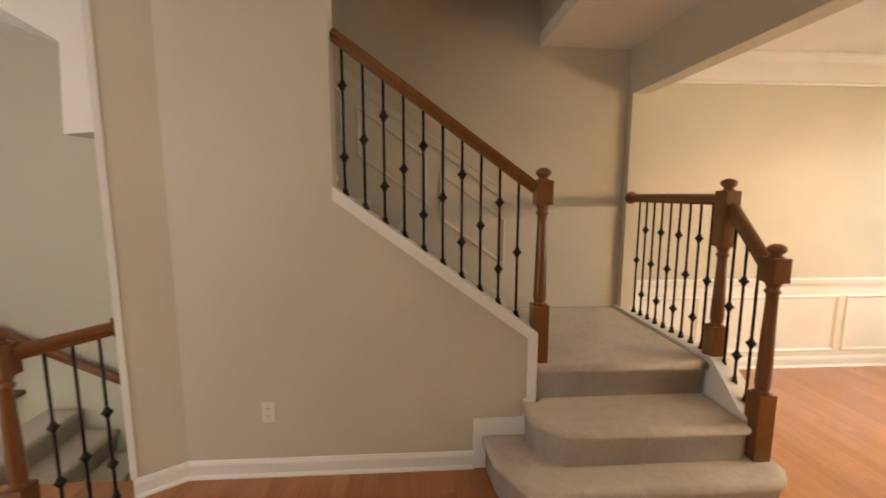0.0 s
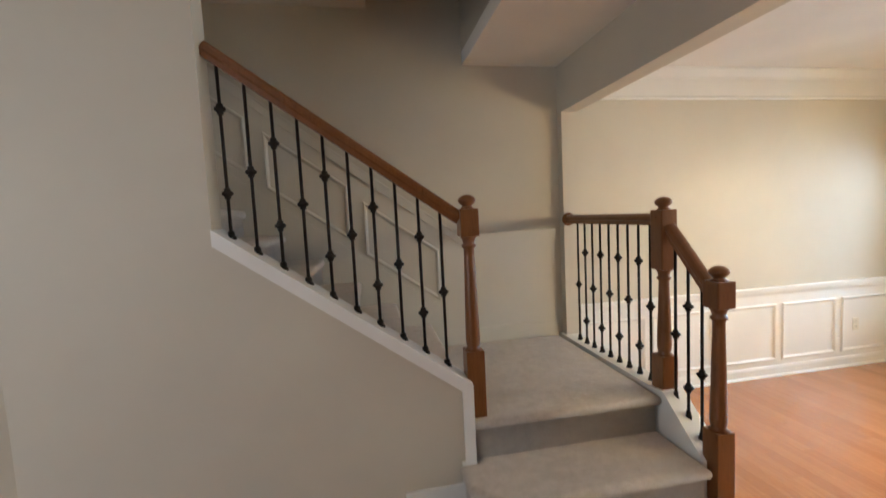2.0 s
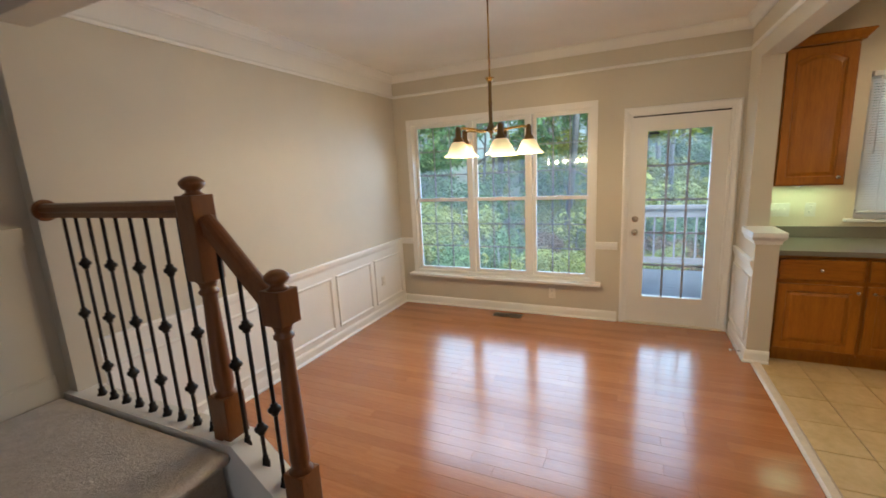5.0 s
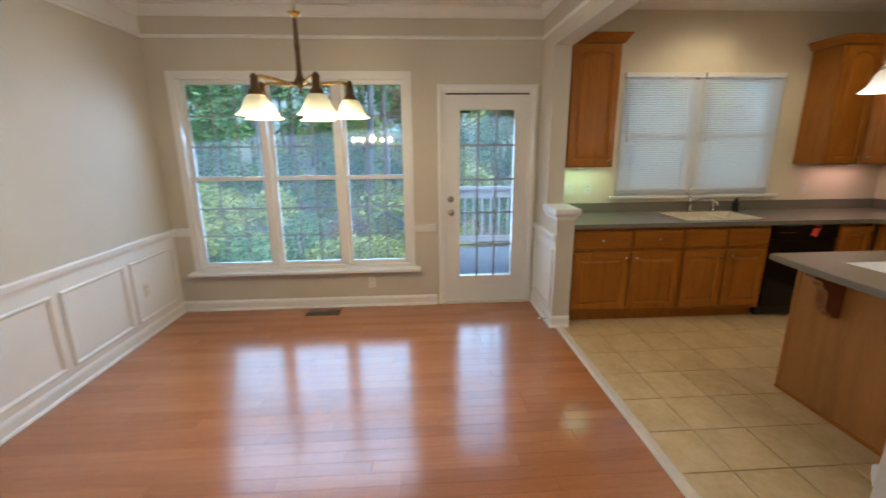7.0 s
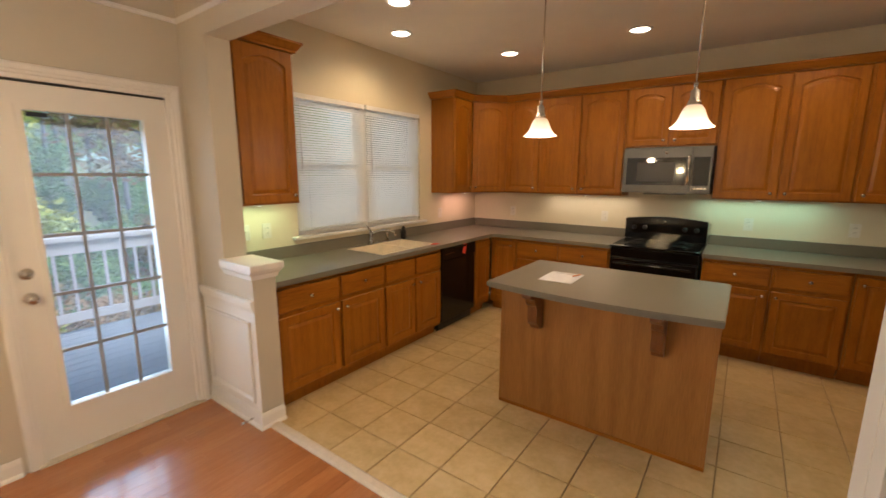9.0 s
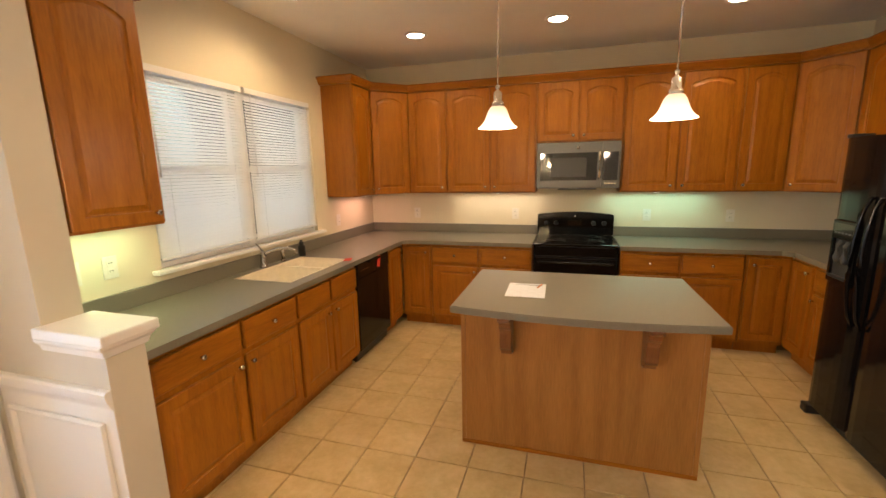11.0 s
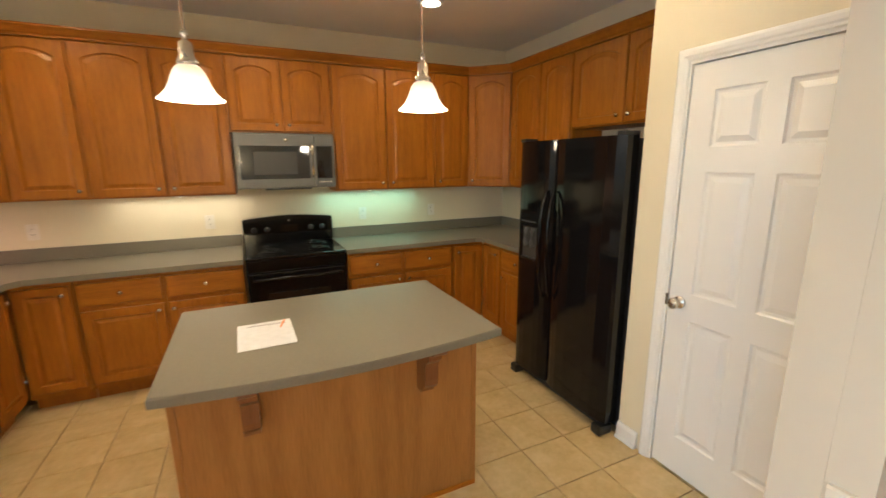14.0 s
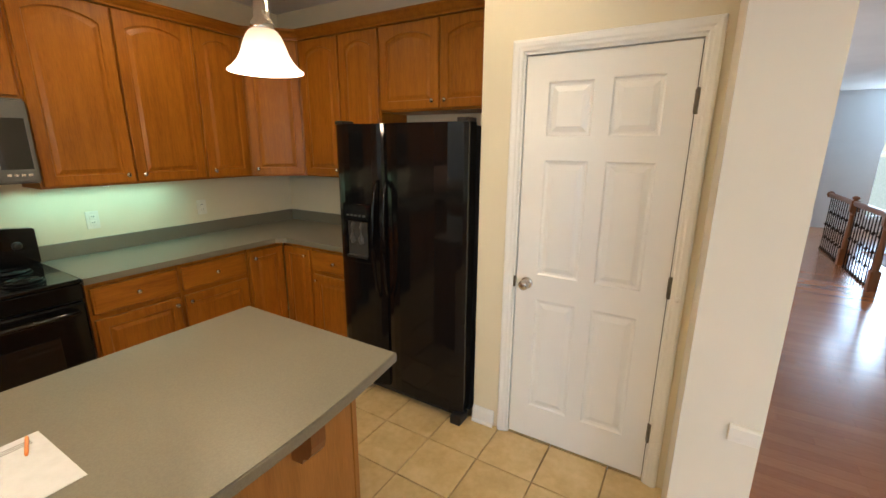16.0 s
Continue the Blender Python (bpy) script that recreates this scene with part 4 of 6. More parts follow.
# back of the arched foyer window
fw = tagged(thing("window_3", Matrix(), "arched white foyer window", "window"), kind="structure")
bm = bmesh.new()
box(bm, -8.10, -8.04, ay - 0.02, ay + 0.02, 0.25, az + aw)
box(bm, -8.10, -8.04, ay - aw, ay + aw, az - 0.02, az + 0.02)
box(bm, -8.10, -8.04, ay - aw, ay + aw, 0.25, 0.31)
part("window_frame", bm, M_TRIM, fw)

# ---- kitchen cabinets ----


def front_mesh(bm, x0, x1, z0, z1, y, arch, stile=0.055, slab=False):
    """A raised-panel front that faces -y, its back at y."""
    n = 10
    w = x1 - x0
    d = 0.02
    def outline(m, rise):
        a, b, c, t = x0 + m, x1 - m, z0 + m, z1 - m
        pts = [(a, c), (b, c)]
        for i in range(n + 1):
            s = i / n
            pts.append((b + (a - b) * s, t - rise + rise * math.sin(math.pi * s) ** 0.8 if rise else t))
        return pts
    loops = [(0, 0, 0), (0, 0, d - 0.004), (0.004, 0, d)]
    if slab:
        loops += [(0.012, 0, d), (0.016, 0, d + 0.001)]
    else:
        r = min(0.045, w * 0.13) if arch else 0
        loops += [(stile, r, d), (stile + 0.004, r, d - 0.008), (stile + 0.012, r, d - 0.009), (stile + 0.034, r, d - 0.001), (stile + 0.038, r, d - 0.001)]
    rings = [[bm.verts.new((x, y - dep, z)) for x, z in outline(m, r)] for m, r, dep in loops]
    k = len(rings[0])
    for a, b in zip(rings, rings[1:]):
        for i in range(k):
            bm.faces.new((a[i], a[(i + 1) % k], b[(i + 1) % k], b[i]))
    bm.faces.new(rings[-1])
    bm.faces.new(rings[0][::-1])


def knob_mesh(x, z, y):
    bm = bmesh.new()
    lathe(bm, [(0.007, 0), (0.006, 0.010), (0.013, 0.016), (0.0145, 0.022), (0.010, 0.027), (0.002, 0.028)], n=12, m=Matrix(((1, 0, 0, x), (0, 0, -1, y), (0, 1, 0, z), (0, 0, 0, 1))))
    return bm


def cabinet(m, w, d, z0, z1, fronts, label, group, name="base_cabinet", kick=False, hollow=False):
    """A unit whose front faces local -y at y = -d. fronts: (kind, x0, x1, z0, z1, knob x, knob z)."""
    t = thing(name, m, label, "cabinet", group)
    bm = bmesh.new()
    if hollow:
        box(bm, 0.001, w - 0.001, -d, 0, z0, 0.70)
        box(bm, 0.001, w - 0.001, -d, -d + 0.02, 0.70, z1)
    else:
        box(bm, 0.001, w - 0.001, -d, 0, z0, z1)
    if kick:
        box(bm, 0.001, w - 0.001, -d + 0.07, -0.01, 0.0, z0)
    part("body", bm, M_CAB, t)
    for kind, x0, x1, a, b, kx, kz in fronts:
        bm = bmesh.new()
        front_mesh(bm, x0, x1, a, b, -d - 0.001, kind == "arch", slab=kind == "drawer")
        f = part("drawer_front" if kind == "drawer" else "cabinet_door", bm, M_CABX if kind == "drawer" else M_CAB, t)
        if kx is not None:
            part("knob", knob_mesh(kx, kz, -d - 0.020), M_STEEL, f, "brushed nickel knob")
    return t


BD, BT = 0.595, 0.876
GB, GU = "base cabinets", "wall cabinets"
TALL = "honey maple wall cabinet with an arched panel door"
BASEL = "honey maple base cabinet with a drawer over a door"
DZ = (0.135, 0.655, 0.69, 0.845)


def base_unit(m, w, knob, label=BASEL):
    kx = w - 0.045 if knob == "r" else 0.045
    return cabinet(m, w, BD, 0.10, BT, [("door", 0.015, w - 0.015, DZ[0], DZ[1], kx, 0.61), ("drawer", 0.015, w - 0.015, DZ[2], DZ[3], w / 2, 0.767)], label, GB, kick=True)


def east(y):
    return pose(EAST, y, 0, 0, 0, -90)


def south(x):
    return pose(x, SOUTH, 0, 0, 0, 180)


def west(y):
    return pose(WEST, y, 0, 0, 0, 90)


base_unit(east(0.185), 0.525, "r")
base_unit(east(-0.34), 0.47, "l")
w = 0.79
cabinet(east(-0.81), w, BD, 0.10, BT, [("door", 0.015, 0.385, DZ[0], DZ[1], 0.345, 0.61), ("door", 0.405, w - 0.015, DZ[0], DZ[1], 0.445, 0.61), ("drawer", 0.015, 0.385, DZ[2], DZ[3], None, 0), ("drawer", 0.405, w - 0.015, DZ[2], DZ[3], None, 0)], "honey maple sink cabinet with two doors under false drawer fronts", GB, kick=True, hollow=True)
cabinet(east(-2.225), 0.335, BD, 0.10, BT, [("door", 0.015, 0.325, DZ[0], 0.845, 0.29, 0.79)], "honey maple corner base cabinet with a full-height door", GB, kick=True)
cabinet(south(4.83), 0.32, BD, 0.10, BT, [("door", 0.02, 0.305, DZ[0], 0.845, 0.27, 0.79)], "honey maple corner base cabinet with a full-height door", GB, kick=True)
base_unit(south(4.505), 0.495, "r")
base_unit(south(4.01), 0.51, "l")
base_unit(south(2.725), 0.485, "r")
base_unit(south(2.24), 0.48, "l")
cabinet(south(1.755), 0.325, BD, 0.10, BT, [("door", 0.015, 0.305, DZ[0], 0.845, 0.05, 0.79)], "honey maple corner base cabinet with a full-height door", GB, kick=True)
cabinet(west(-2.60), 0.33, BD, 0.10, BT, [("door", 0.02, 0.315, DZ[0], 0.845, 0.27, 0.79)], "honey maple corner base cabinet with a full-height door", GB, kick=True)
base_unit(west(-2.265), 0.49, "l")

UD, U0, U1 = 0.305, 1.372, 2.42


def upper(m, w, doors, label=TALL, z0=U0, d=UD):
    """doors: (x0, x1, knob side)."""
    f = [("arch", a, b, z0 + 0.012, U1 - 0.03, None if s is None else (b - 0.04 if s == "r" else a + 0.04), z0 + 0.06) for a, b, s in doors]
    return cabinet(m, w, d, z0, U1, f, label, GU, "wall_cabinet")


upper(east(0.185), 0.435, [(0.012, 0.423, "r")], "honey maple wall cabinet beside the half wall")
upper(east(-2.235), 0.355, [(0.012, 0.343, "r")], "narrow honey maple wall cabinet beside the window")
# diagonal corner units
for m, label in ((pose(EAST, SOUTH, 0, 0, 0, -45), 1), (pose(WEST, SOUTH, 0, 0, 0, 45), 2)):
    t = thing("wall_cabinet", Matrix(), "honey maple corner wall cabinet with a diagonal door", "cabinet", GU)
    sx = -1 if label == 1 else 1
    cx = EAST if label == 1 else WEST
    out = [(cx, SOUTH), (cx + sx * 0.61, SOUTH), (cx + sx * 0.61, SOUTH + UD), (cx + sx * UD, SOUTH + 0.61), (cx, SOUTH + 0.61)]
    bm = bmesh.new()
    prism(bm, out, U0, U1)
    part("body", bm, M_CAB, t)
    p, q = Vector((cx + sx * 0.61, SOUTH + UD)), Vector((cx + sx * UD, SOUTH + 0.61))
    L = (q - p).length
    bm = bmesh.new()
    front_mesh(bm, 0.02, L - 0.02, U0 + 0.012, U1 - 0.03, -0.001, True)
    o = q if label == 1 else p
    f = part("cabinet_door", bm, M_CAB, t)
    e = (p - q).normalized() if label == 1 else (q - p).normalized()
    f.matrix_local = Matrix(((e.x, -e.y, 0, o.x), (e.y, e.x, 0, o.y), (0, 0, 1, 0), (0, 0, 0, 1)))
    part("knob", knob_mesh(0.06, U0 + 0.06, -0.020), M_STEEL, f, "brushed nickel knob")
upper(south(4.82), 0.42, [(0.012, 0.408, "r")])
upper(south(4.40), 0.90, [(0.012, 0.442, "r"), (0.458, 0.888, "l")], "honey maple wall cabinet with two arched doors")
upper(south(3.50), 0.77, [(0.012, 0.378, "r"), (0.392, 0.758, "l")], "short honey maple wall cabinet over the microwave", z0=1.845)
upper(south(2.73), 0.925, [(0.012, 0.455, "r"), (0.470, 0.913, "l")], "honey maple wall cabinet with two arched doors")
upper(south(1.805), 0.365, [(0.012, 0.353, "l")])
upper(west(-2.59), 0.80, [(0.012, 0.412, "r"), (0.428, 0.788, "l")], "honey maple wall cabinet with two arched doors")
upper(west(-1.79), 0.985, [(0.012, 0.485, "r"), (0.500, 0.973, "l")], "short honey maple wall cabinet over the refrigerator", z0=1.845)
CRN = [(0, 2.40), (0.022, 2.40), (0.024, 2.412), (0.034, 2.420), (0.050, 2.445), (0.060, 2.455), (0.060, 2.468), (0, 2.468)]
for path in ([(EAST, -2.235), (5.125, -2.235), (5.125, -2.59), (4.82, -2.895), (1.44, -2.895), (1.135, -2.59), (1.135, -0.803)], [(5.125, 0.185), (5.125, -0.25), (EAST, -0.25)]):
    bm = bmesh.new()
    sweep(bm, path, CRN, -1)
    setting("cabinet_crown", bm, M_CABX, "honey maple crown on the wall cabinets", "trim")

# ---- worktops ----
CT = 0.914


def worktop(bm, outline):
    prism(bm, outline, 0.877, CT)


wt = thing("worktop", Matrix(), "dark grey laminate worktop round the sink corner", "worktop")
F = 0.637
SY0, SY1, SX0, SX1 = -1.585, -0.86, 4.885, 5.325
for o in ([(EAST, 0.188), (EAST - F, 0.188), (EAST - F, SY1), (EAST, SY1)], [(SX0, SY1), (EAST - F, SY1), (EAST - F, SY0), (SX0, SY0)], [(EAST, SY1), (SX1, SY1), (SX1, SY0), (EAST, SY0)],
          [(EAST, SY0), (EAST - F, SY0), (EAST - F, SOUTH + F + 0.06), (EAST - F - 0.06, SOUTH + F), (3.497, SOUTH + F), (3.497, SOUTH), (EAST, SOUTH)]):
    bm = bmesh.new()
    worktop(bm, o)
    part("slab", bm, M_COUNTER, wt)
part("backsplash", boxes((EAST - 0.02, EAST, SOUTH + 0.02, 0.188, CT, 1.01), bevel=0.003), M_COUNTER, wt)
part("backsplash", boxes((3.497, EAST, SOUTH, SOUTH + 0.02, CT, 1.01), bevel=0.003), M_COUNTER, wt)
part("edge", boxes((EAST - F - 0.004, EAST - F, SOUTH + F + 0.06, 0.188, 0.877, CT)), M_COUNTER, wt)
bm = bmesh.new()
worktop(bm, [(2.733, SOUTH), (2.733, SOUTH + F), (WEST + F + 0.06, SOUTH + F), (WEST + F, SOUTH + F + 0.06), (WEST + F, -1.775), (WEST, -1.775), (WEST, SOUTH)])
wt = thing("worktop", Matrix(), "dark grey laminate worktop between range and refrigerator", "worktop")
part("slab", bm, M_COUNTER, wt)
part("backsplash", boxes((WEST + 0.02, 2.733, SOUTH, SOUTH + 0.02, CT, 1.01), bevel=0.003), M_COUNTER, wt)
part("backsplash", boxes((WEST, WEST + 0.02, SOUTH, -1.775, CT, 1.01), bevel=0.003), M_COUNTER, wt)

# ---- sink ----
sk = thing("sink", Matrix(), "biscuit double-bowl undermount sink", "sink")
ym = -1.30


def bowl(bm, y0, y1):
    rings = []
    for o, z in ((0, 0.905), (0.004, 0.89), (0.012, 0.80), (0.03, 0.735), (0.07, 0.725)):
        rings.append([bm.verts.new((x, y, z)) for x, y in rounded([(SX0 + o, y0 + o), (SX1 - o, y0 + o), (SX1 - o, y1 - o), (SX0 + o, y1 - o)], [0.05] * 4)])
    for a, b in zip(rings, rings[1:]):
        for i in range(len(a)):
            bm.faces.new((a[i], a[(i + 1) % len(a)], b[(i + 1) % len(a)], b[i])).smooth = True
    bm.faces.new(rings[-1])


for a, b in ((SY0 + 0.008, ym - 0.012), (ym + 0.012, SY1 - 0.008)):
    bm = bmesh.new()
    bowl(bm, a, b)
    part("bowl", bm, M_SINK, sk)
bm = bmesh.new()
frame_bars2 = ((SX0 - 0.002, SX1 + 0.002, SY0 - 0.002, SY0 + 0.010), (SX0 - 0.002, SX1 + 0.002, SY1 - 0.010, SY1 + 0.002), (SX0 - 0.002, SX0 + 0.008, SY0, SY1), (SX1 - 0.008, SX1 + 0.002, SY0, SY1), (SX0, SX1, ym - 0.014, ym + 0.014))
for a, b, c, d in frame_bars2:
    box(bm, a, b, c, d, 0.88, CT + 0.004 if (c, d) != (ym - 0.014, ym + 0.014) else 0.908)
part("rim", bm, M_SINK, sk)
for y in (SY0 + 0.15, -1.08):
    bm = bmesh.new()
    lathe(bm, [(0.042, 0.7255), (0.04, 0.729), (0.02, 0.727), (0.002, 0.7265)], centre=(5.10, y, 0), n=18)
    part("drain", bm, M_STEEL, sk)
fc = thing("faucet", pose(5.372, -1.20, CT), "chrome single-lever kitchen faucet behind the sink", "faucet")
bm = bmesh.new()
lathe(bm, [(0.032, 0), (0.031, 0.01), (0.022, 0.02), (0.019, 0.09), (0.021, 0.105), (0.013, 0.125), (0.002, 0.13)], n=18)
part("base", bm, M_CHROME, fc)
bm = bmesh.new()
tube(bm, [(0, 0, 0.08), (-0.03, -0.02, 0.115), (-0.09, -0.06, 0.135), (-0.155, -0.10, 0.135), (-0.195, -0.125, 0.115), (-0.20, -0.13, 0.085)], [0.013, 0.012, 0.0115, 0.011, 0.0125, 0.014], 12)
part("spout", bm, M_CHROME, fc)
bm = bmesh.new()
tube(bm, [(0, 0, 0.125), (0.0, 0.02, 0.15), (0.005, 0.055, 0.19)], [0.009, 0.007, 0.005], 8)
part("lever", bm, M_CHROME, fc)
sp = thing("sprayer", pose(5.375, -1.43, CT), "black side sprayer in a chrome collar", "sprayer")
bm = bmesh.new()
lathe(bm, [(0.022, 0), (0.021, 0.012), (0.014, 0.016)], n=14)
part("collar", bm, M_STEEL, sp)
bm = bmesh.new()
lathe(bm, [(0.012, 0.012), (0.014, 0.05), (0.017, 0.075), (0.013, 0.085), (0.003, 0.087)], n=14)
part("head", bm, M_STEEL, sp)
sb = thing("bottle", pose(5.355, -1.655, CT), "small black plastic soap bottle behind the sink", "bottle")
bm = bmesh.new()
lathe(bm, [(0.030, 0), (0.031, 0.07), (0.028, 0.085), (0.015, 0.093)], n=18)
part("flask", bm, M_BLACKR, sb)
bm = bmesh.new()
lathe(bm, [(0.019, 0.091), (0.019, 0.118), (0.010, 0.124), (0.010, 0.134), (0.002, 0.135)], n=14)
part("cap", bm, M_BLACKR, sb)
tg = thing("paper_tag", pose(4.865, -1.56, CT + 0.004, 0, 3, 20), "red paper tag lying on the sink edge", "tag")
part("sheet", boxes((-0.03, 0.03, -0.045, 0.045, 0, 0.002)), M_RED, tg)

# ---- dishwasher ----
dw = thing("dishwasher", east(-1.602), "black built-in dishwasher with a red tag", "dishwasher")
part("cabinet_body", boxes((0.006, 0.616, -0.57, -0.02, 0.02, 0.868)), M_BLACKR, dw)
part("door", boxes((0.006, 0.616, -0.612, -0.572, 0.115, 0.735), bevel=0.006), M_BLACK, dw)
part("control_panel", boxes((0.006, 0.616, -0.620, -0.572, 0.742, 0.868), bevel=0.008), M_BLACK, dw)
part("handle", boxes((0.20, 0.42, -0.635, -0.618, 0.842, 0.862), bevel=0.005), M_BLACK, dw)
part("kick_plate", boxes((0.006, 0.616, -0.555, -0.54, 0.01, 0.108)), M_BLACKR, dw)
for i in range(5):
    part("button", boxes((0.06 + i * 0.03, 0.08 + i * 0.03, -0.6225, -0.619, 0.80, 0.807)), M_STEEL, dw)
tg = thing("paper_tag", pose(EAST - 0.624, -2.01, 0.868, 0, 0, -90) @ pose(0, 0, 0, 0, 18, 0), "red paper tag hanging on the dishwasher", "tag")
part("sheet", boxes((-0.03, 0.03, -0.003, -0.0012, -0.105, 0.0)), M_RED, tg)
part("string", boxes((-0.002, 0.002, -0.003, -0.001, 0.0, 0.02)), M_SLOT, tg)

# ---- range ----
rg = thing("range", south(3.487), "black electric coil range with a raised back panel", "range")
RW = 0.746
part("body", boxes((0.004, RW - 0.004, -0.62, -0.03, 0.04, 0.90)), M_BLACKR, rg)
part("cooktop", boxes((0, RW, -0.655, -0.03, 0.90, 0.922), bevel=0.008), M_BLACK, rg)
part("oven_door", boxes((0.008, RW - 0.008, -0.662, -0.622, 0.235, 0.80), bevel=0.01), M_BLACK, rg)
part("oven_window", boxes((0.14, RW - 0.14, -0.666, -0.660, 0.36, 0.64), bevel=0.002), M_GLASSK, rg)
bm = bmesh.new()
tube(bm, [(0.05, -0.66, 0.755), (0.055, -0.70, 0.758), (0.09, -0.708, 0.76), (RW - 0.09, -0.708, 0.76), (RW - 0.055, -0.70, 0.758), (RW - 0.05, -0.66, 0.755)], 0.013, 10)
part("oven_handle", bm, M_BLACK, rg)
part("trim_strip", boxes((0.004, RW - 0.004, -0.650, -0.622, 0.81, 0.895), bevel=0.004), M_BLACK, rg)
part("storage_drawer", boxes((0.008, RW - 0.008, -0.655, -0.622, 0.06, 0.222), bevel=0.008), M_BLACK, rg)
bm = bmesh.new()
crest = [(0.0, 0.925), (RW, 0.925), (RW, 1.135)] + [(RW - RW * i / 10, 1.135 + 0.028 * math.sin(math.pi * i / 10)) for i in range(1, 10)] + [(0.0, 1.135)]
prism(bm, crest, 0.03, 0.085, Matrix(((1, 0, 0, 0), (0, 0, -1, 0), (0, 1, 0, 0), (0, 0, 0, 1))))
bmesh.ops.bevel(bm, geom=[e for e in bm.edges], offset=0.006, segments=2, affect="EDGES")
bp = part("back_panel", bm, M_BLACK, rg)
for x in (0.09, 0.19, RW - 0.19, RW - 0.09):
    bm = bmesh.new()
    lathe(bm, [(0.024, 0), (0.022, 0.014), (0.012, 0.018), (0.002, 0.018)], n=16, m=Matrix(((1, 0, 0, x), (0, 0, -1, -0.085), (0, 1, 0, 1.045), (0, 0, 0, 1))))
    part("control_knob", bm, M_BLACKR, bp)
part("clock", boxes((RW / 2 - 0.07, RW / 2 + 0.07, -0.088, -0.084, 1.02, 1.08)), M_GLASSK, bp)
bm = bmesh.new()
lathe(bm, [(0.012, 0), (0.012, 0.002), (0.002, 0.0022)], n=16, m=Matrix(((1, 0, 0, RW / 2), (0, 0, -1, -0.085), (0, 1, 0, 1.115), (0, 0, 0, 1))))
part("badge", bm, M_STEEL, bp)
for x, y, r in ((0.19, -0.50, 0.095), (0.555, -0.50, 0.075), (0.19, -0.235, 0.075), (0.555, -0.235, 0.095)):
    bm = bmesh.new()
    lathe(bm, [(r + 0.012, 0.9222), (r + 0.012, 0.927), (r + 0.004, 0.928), (r * 0.5, 0.9235), (0.01, 0.923)], centre=(x, y, 0), n=24)
    pan = part("drip_pan", bm, M_PAN, rg)
    bm = bmesh.new()
    pts = [((x + (0.02 + (r - 0.02) * i / 70) * math.cos(i * 0.36), y + (0.02 + (r - 0.02) * i / 70) * math.sin(i * 0.36), 0.936)) for i in range(71)]
    tube(bm, pts, 0.0055, 6)
    part("coil", bm, M_PAN, pan)

# ---- microwave ----
mw = thing("microwave", south(3.487), "slate grey over-range microwave with a dark window", "microwave")
MH0, MH1, MD = 1.413, 1.828, 0.40
part("case", boxes((0.002, RW - 0.002, -MD + 0.03, -0.002, MH0, MH1 + 0.012)), M_SLATE, mw)
dr = part("door", boxes((0.002, 0.585, -MD, -MD + 0.029, MH0 + 0.01, MH1), bevel=0.005), M_SLATE, mw)
part("door_window", boxes((0.035, 0.545, -MD - 0.003, -MD + 0.002, MH0 + 0.075, MH1 - 0.085), bevel=0.001), M_GLASSK, dr)
part("inner_screen", boxes((0.13, 0.45, -MD - 0.0042, -MD - 0.002, MH0 + 0.11, MH1 - 0.13)), M_BLACKR, dr)
bm = bmesh.new()
tube(bm, [(0.565, -MD, MH0 + 0.09), (0.565, -MD - 0.032, MH0 + 0.10), (0.565, -MD - 0.036, MH0 + 0.14), (0.565, -MD - 0.036, MH1 - 0.12), (0.565, -MD - 0.032, MH1 - 0.085), (0.565, -MD, MH1 - 0.075)], 0.0105, 10)
part("handle", bm, M_STEEL, dr, "bright steel bar handle")
part("control_panel", boxes((0.588, RW - 0.002, -MD, -MD + 0.029, MH0 + 0.01, MH1), bevel=0.005), M_SLATE, mw)
part("keypad", boxes((0.60, RW - 0.022, -MD - 0.003, -MD + 0.002, MH0 + 0.075, MH1 - 0.085), bevel=0.001), M_GLASSK, mw)
for i in range(4):
    part("button", boxes((0.615 + i * 0.027, 0.632 + i * 0.027, -MD - 0.003, -MD + 0.002, MH0 + 0.04, MH0 + 0.052)), M_STEEL, mw)
bm = bmesh.new()
lathe(bm, [(0.014, 0), (0.014, 0.002), (0.002, 0.0024)], n=16, m=Matrix(((1, 0, 0, RW / 2), (0, 0, -1, -MD - 0.0), (0, 1, 0, MH1 - 0.04), (0, 0, 0, 1))))
part("badge", bm, M_STEEL, mw)
part("vent_grille", boxes((0.2, 0.55, -MD + 0.02, -MD + 0.12, MH0 - 0.012, MH0 - 0.001)), M_BLACKR, mw)

# ---- refrigerator ----
fr = thing("refrigerator", pose(WEST, -1.755, 0, 0, 0, 90), "tall black side-by-side refrigerator with an ice dispenser", "refrigerator")
FW, FH, FD = 0.925, 1.742, 0.79
part("case", boxes((0.004, FW - 0.004, -FD + 0.09, -0.03, 0.03, FH - 0.015), bevel=0.008), M_BLACKR, fr)
SP = 0.375


def fridge_door(x0, x1, name):
    bm = bmesh.new()
    w = x1 - x0
    prof = [(x0, -FD + 0.085), (x0, -FD - 0.0)] + [(x0 + w * s, -FD - 0.032 * (1 - (2 * s - 1) ** 4)) for s in (0.04, 0.1, 0.2, 0.35, 0.5, 0.65, 0.8, 0.9, 0.96)] + [(x1, -FD - 0.0), (x1, -FD + 0.085)]
    prism(bm, prof, 0.075, FH)
    return part(name, bm, M_BLACK, fr)


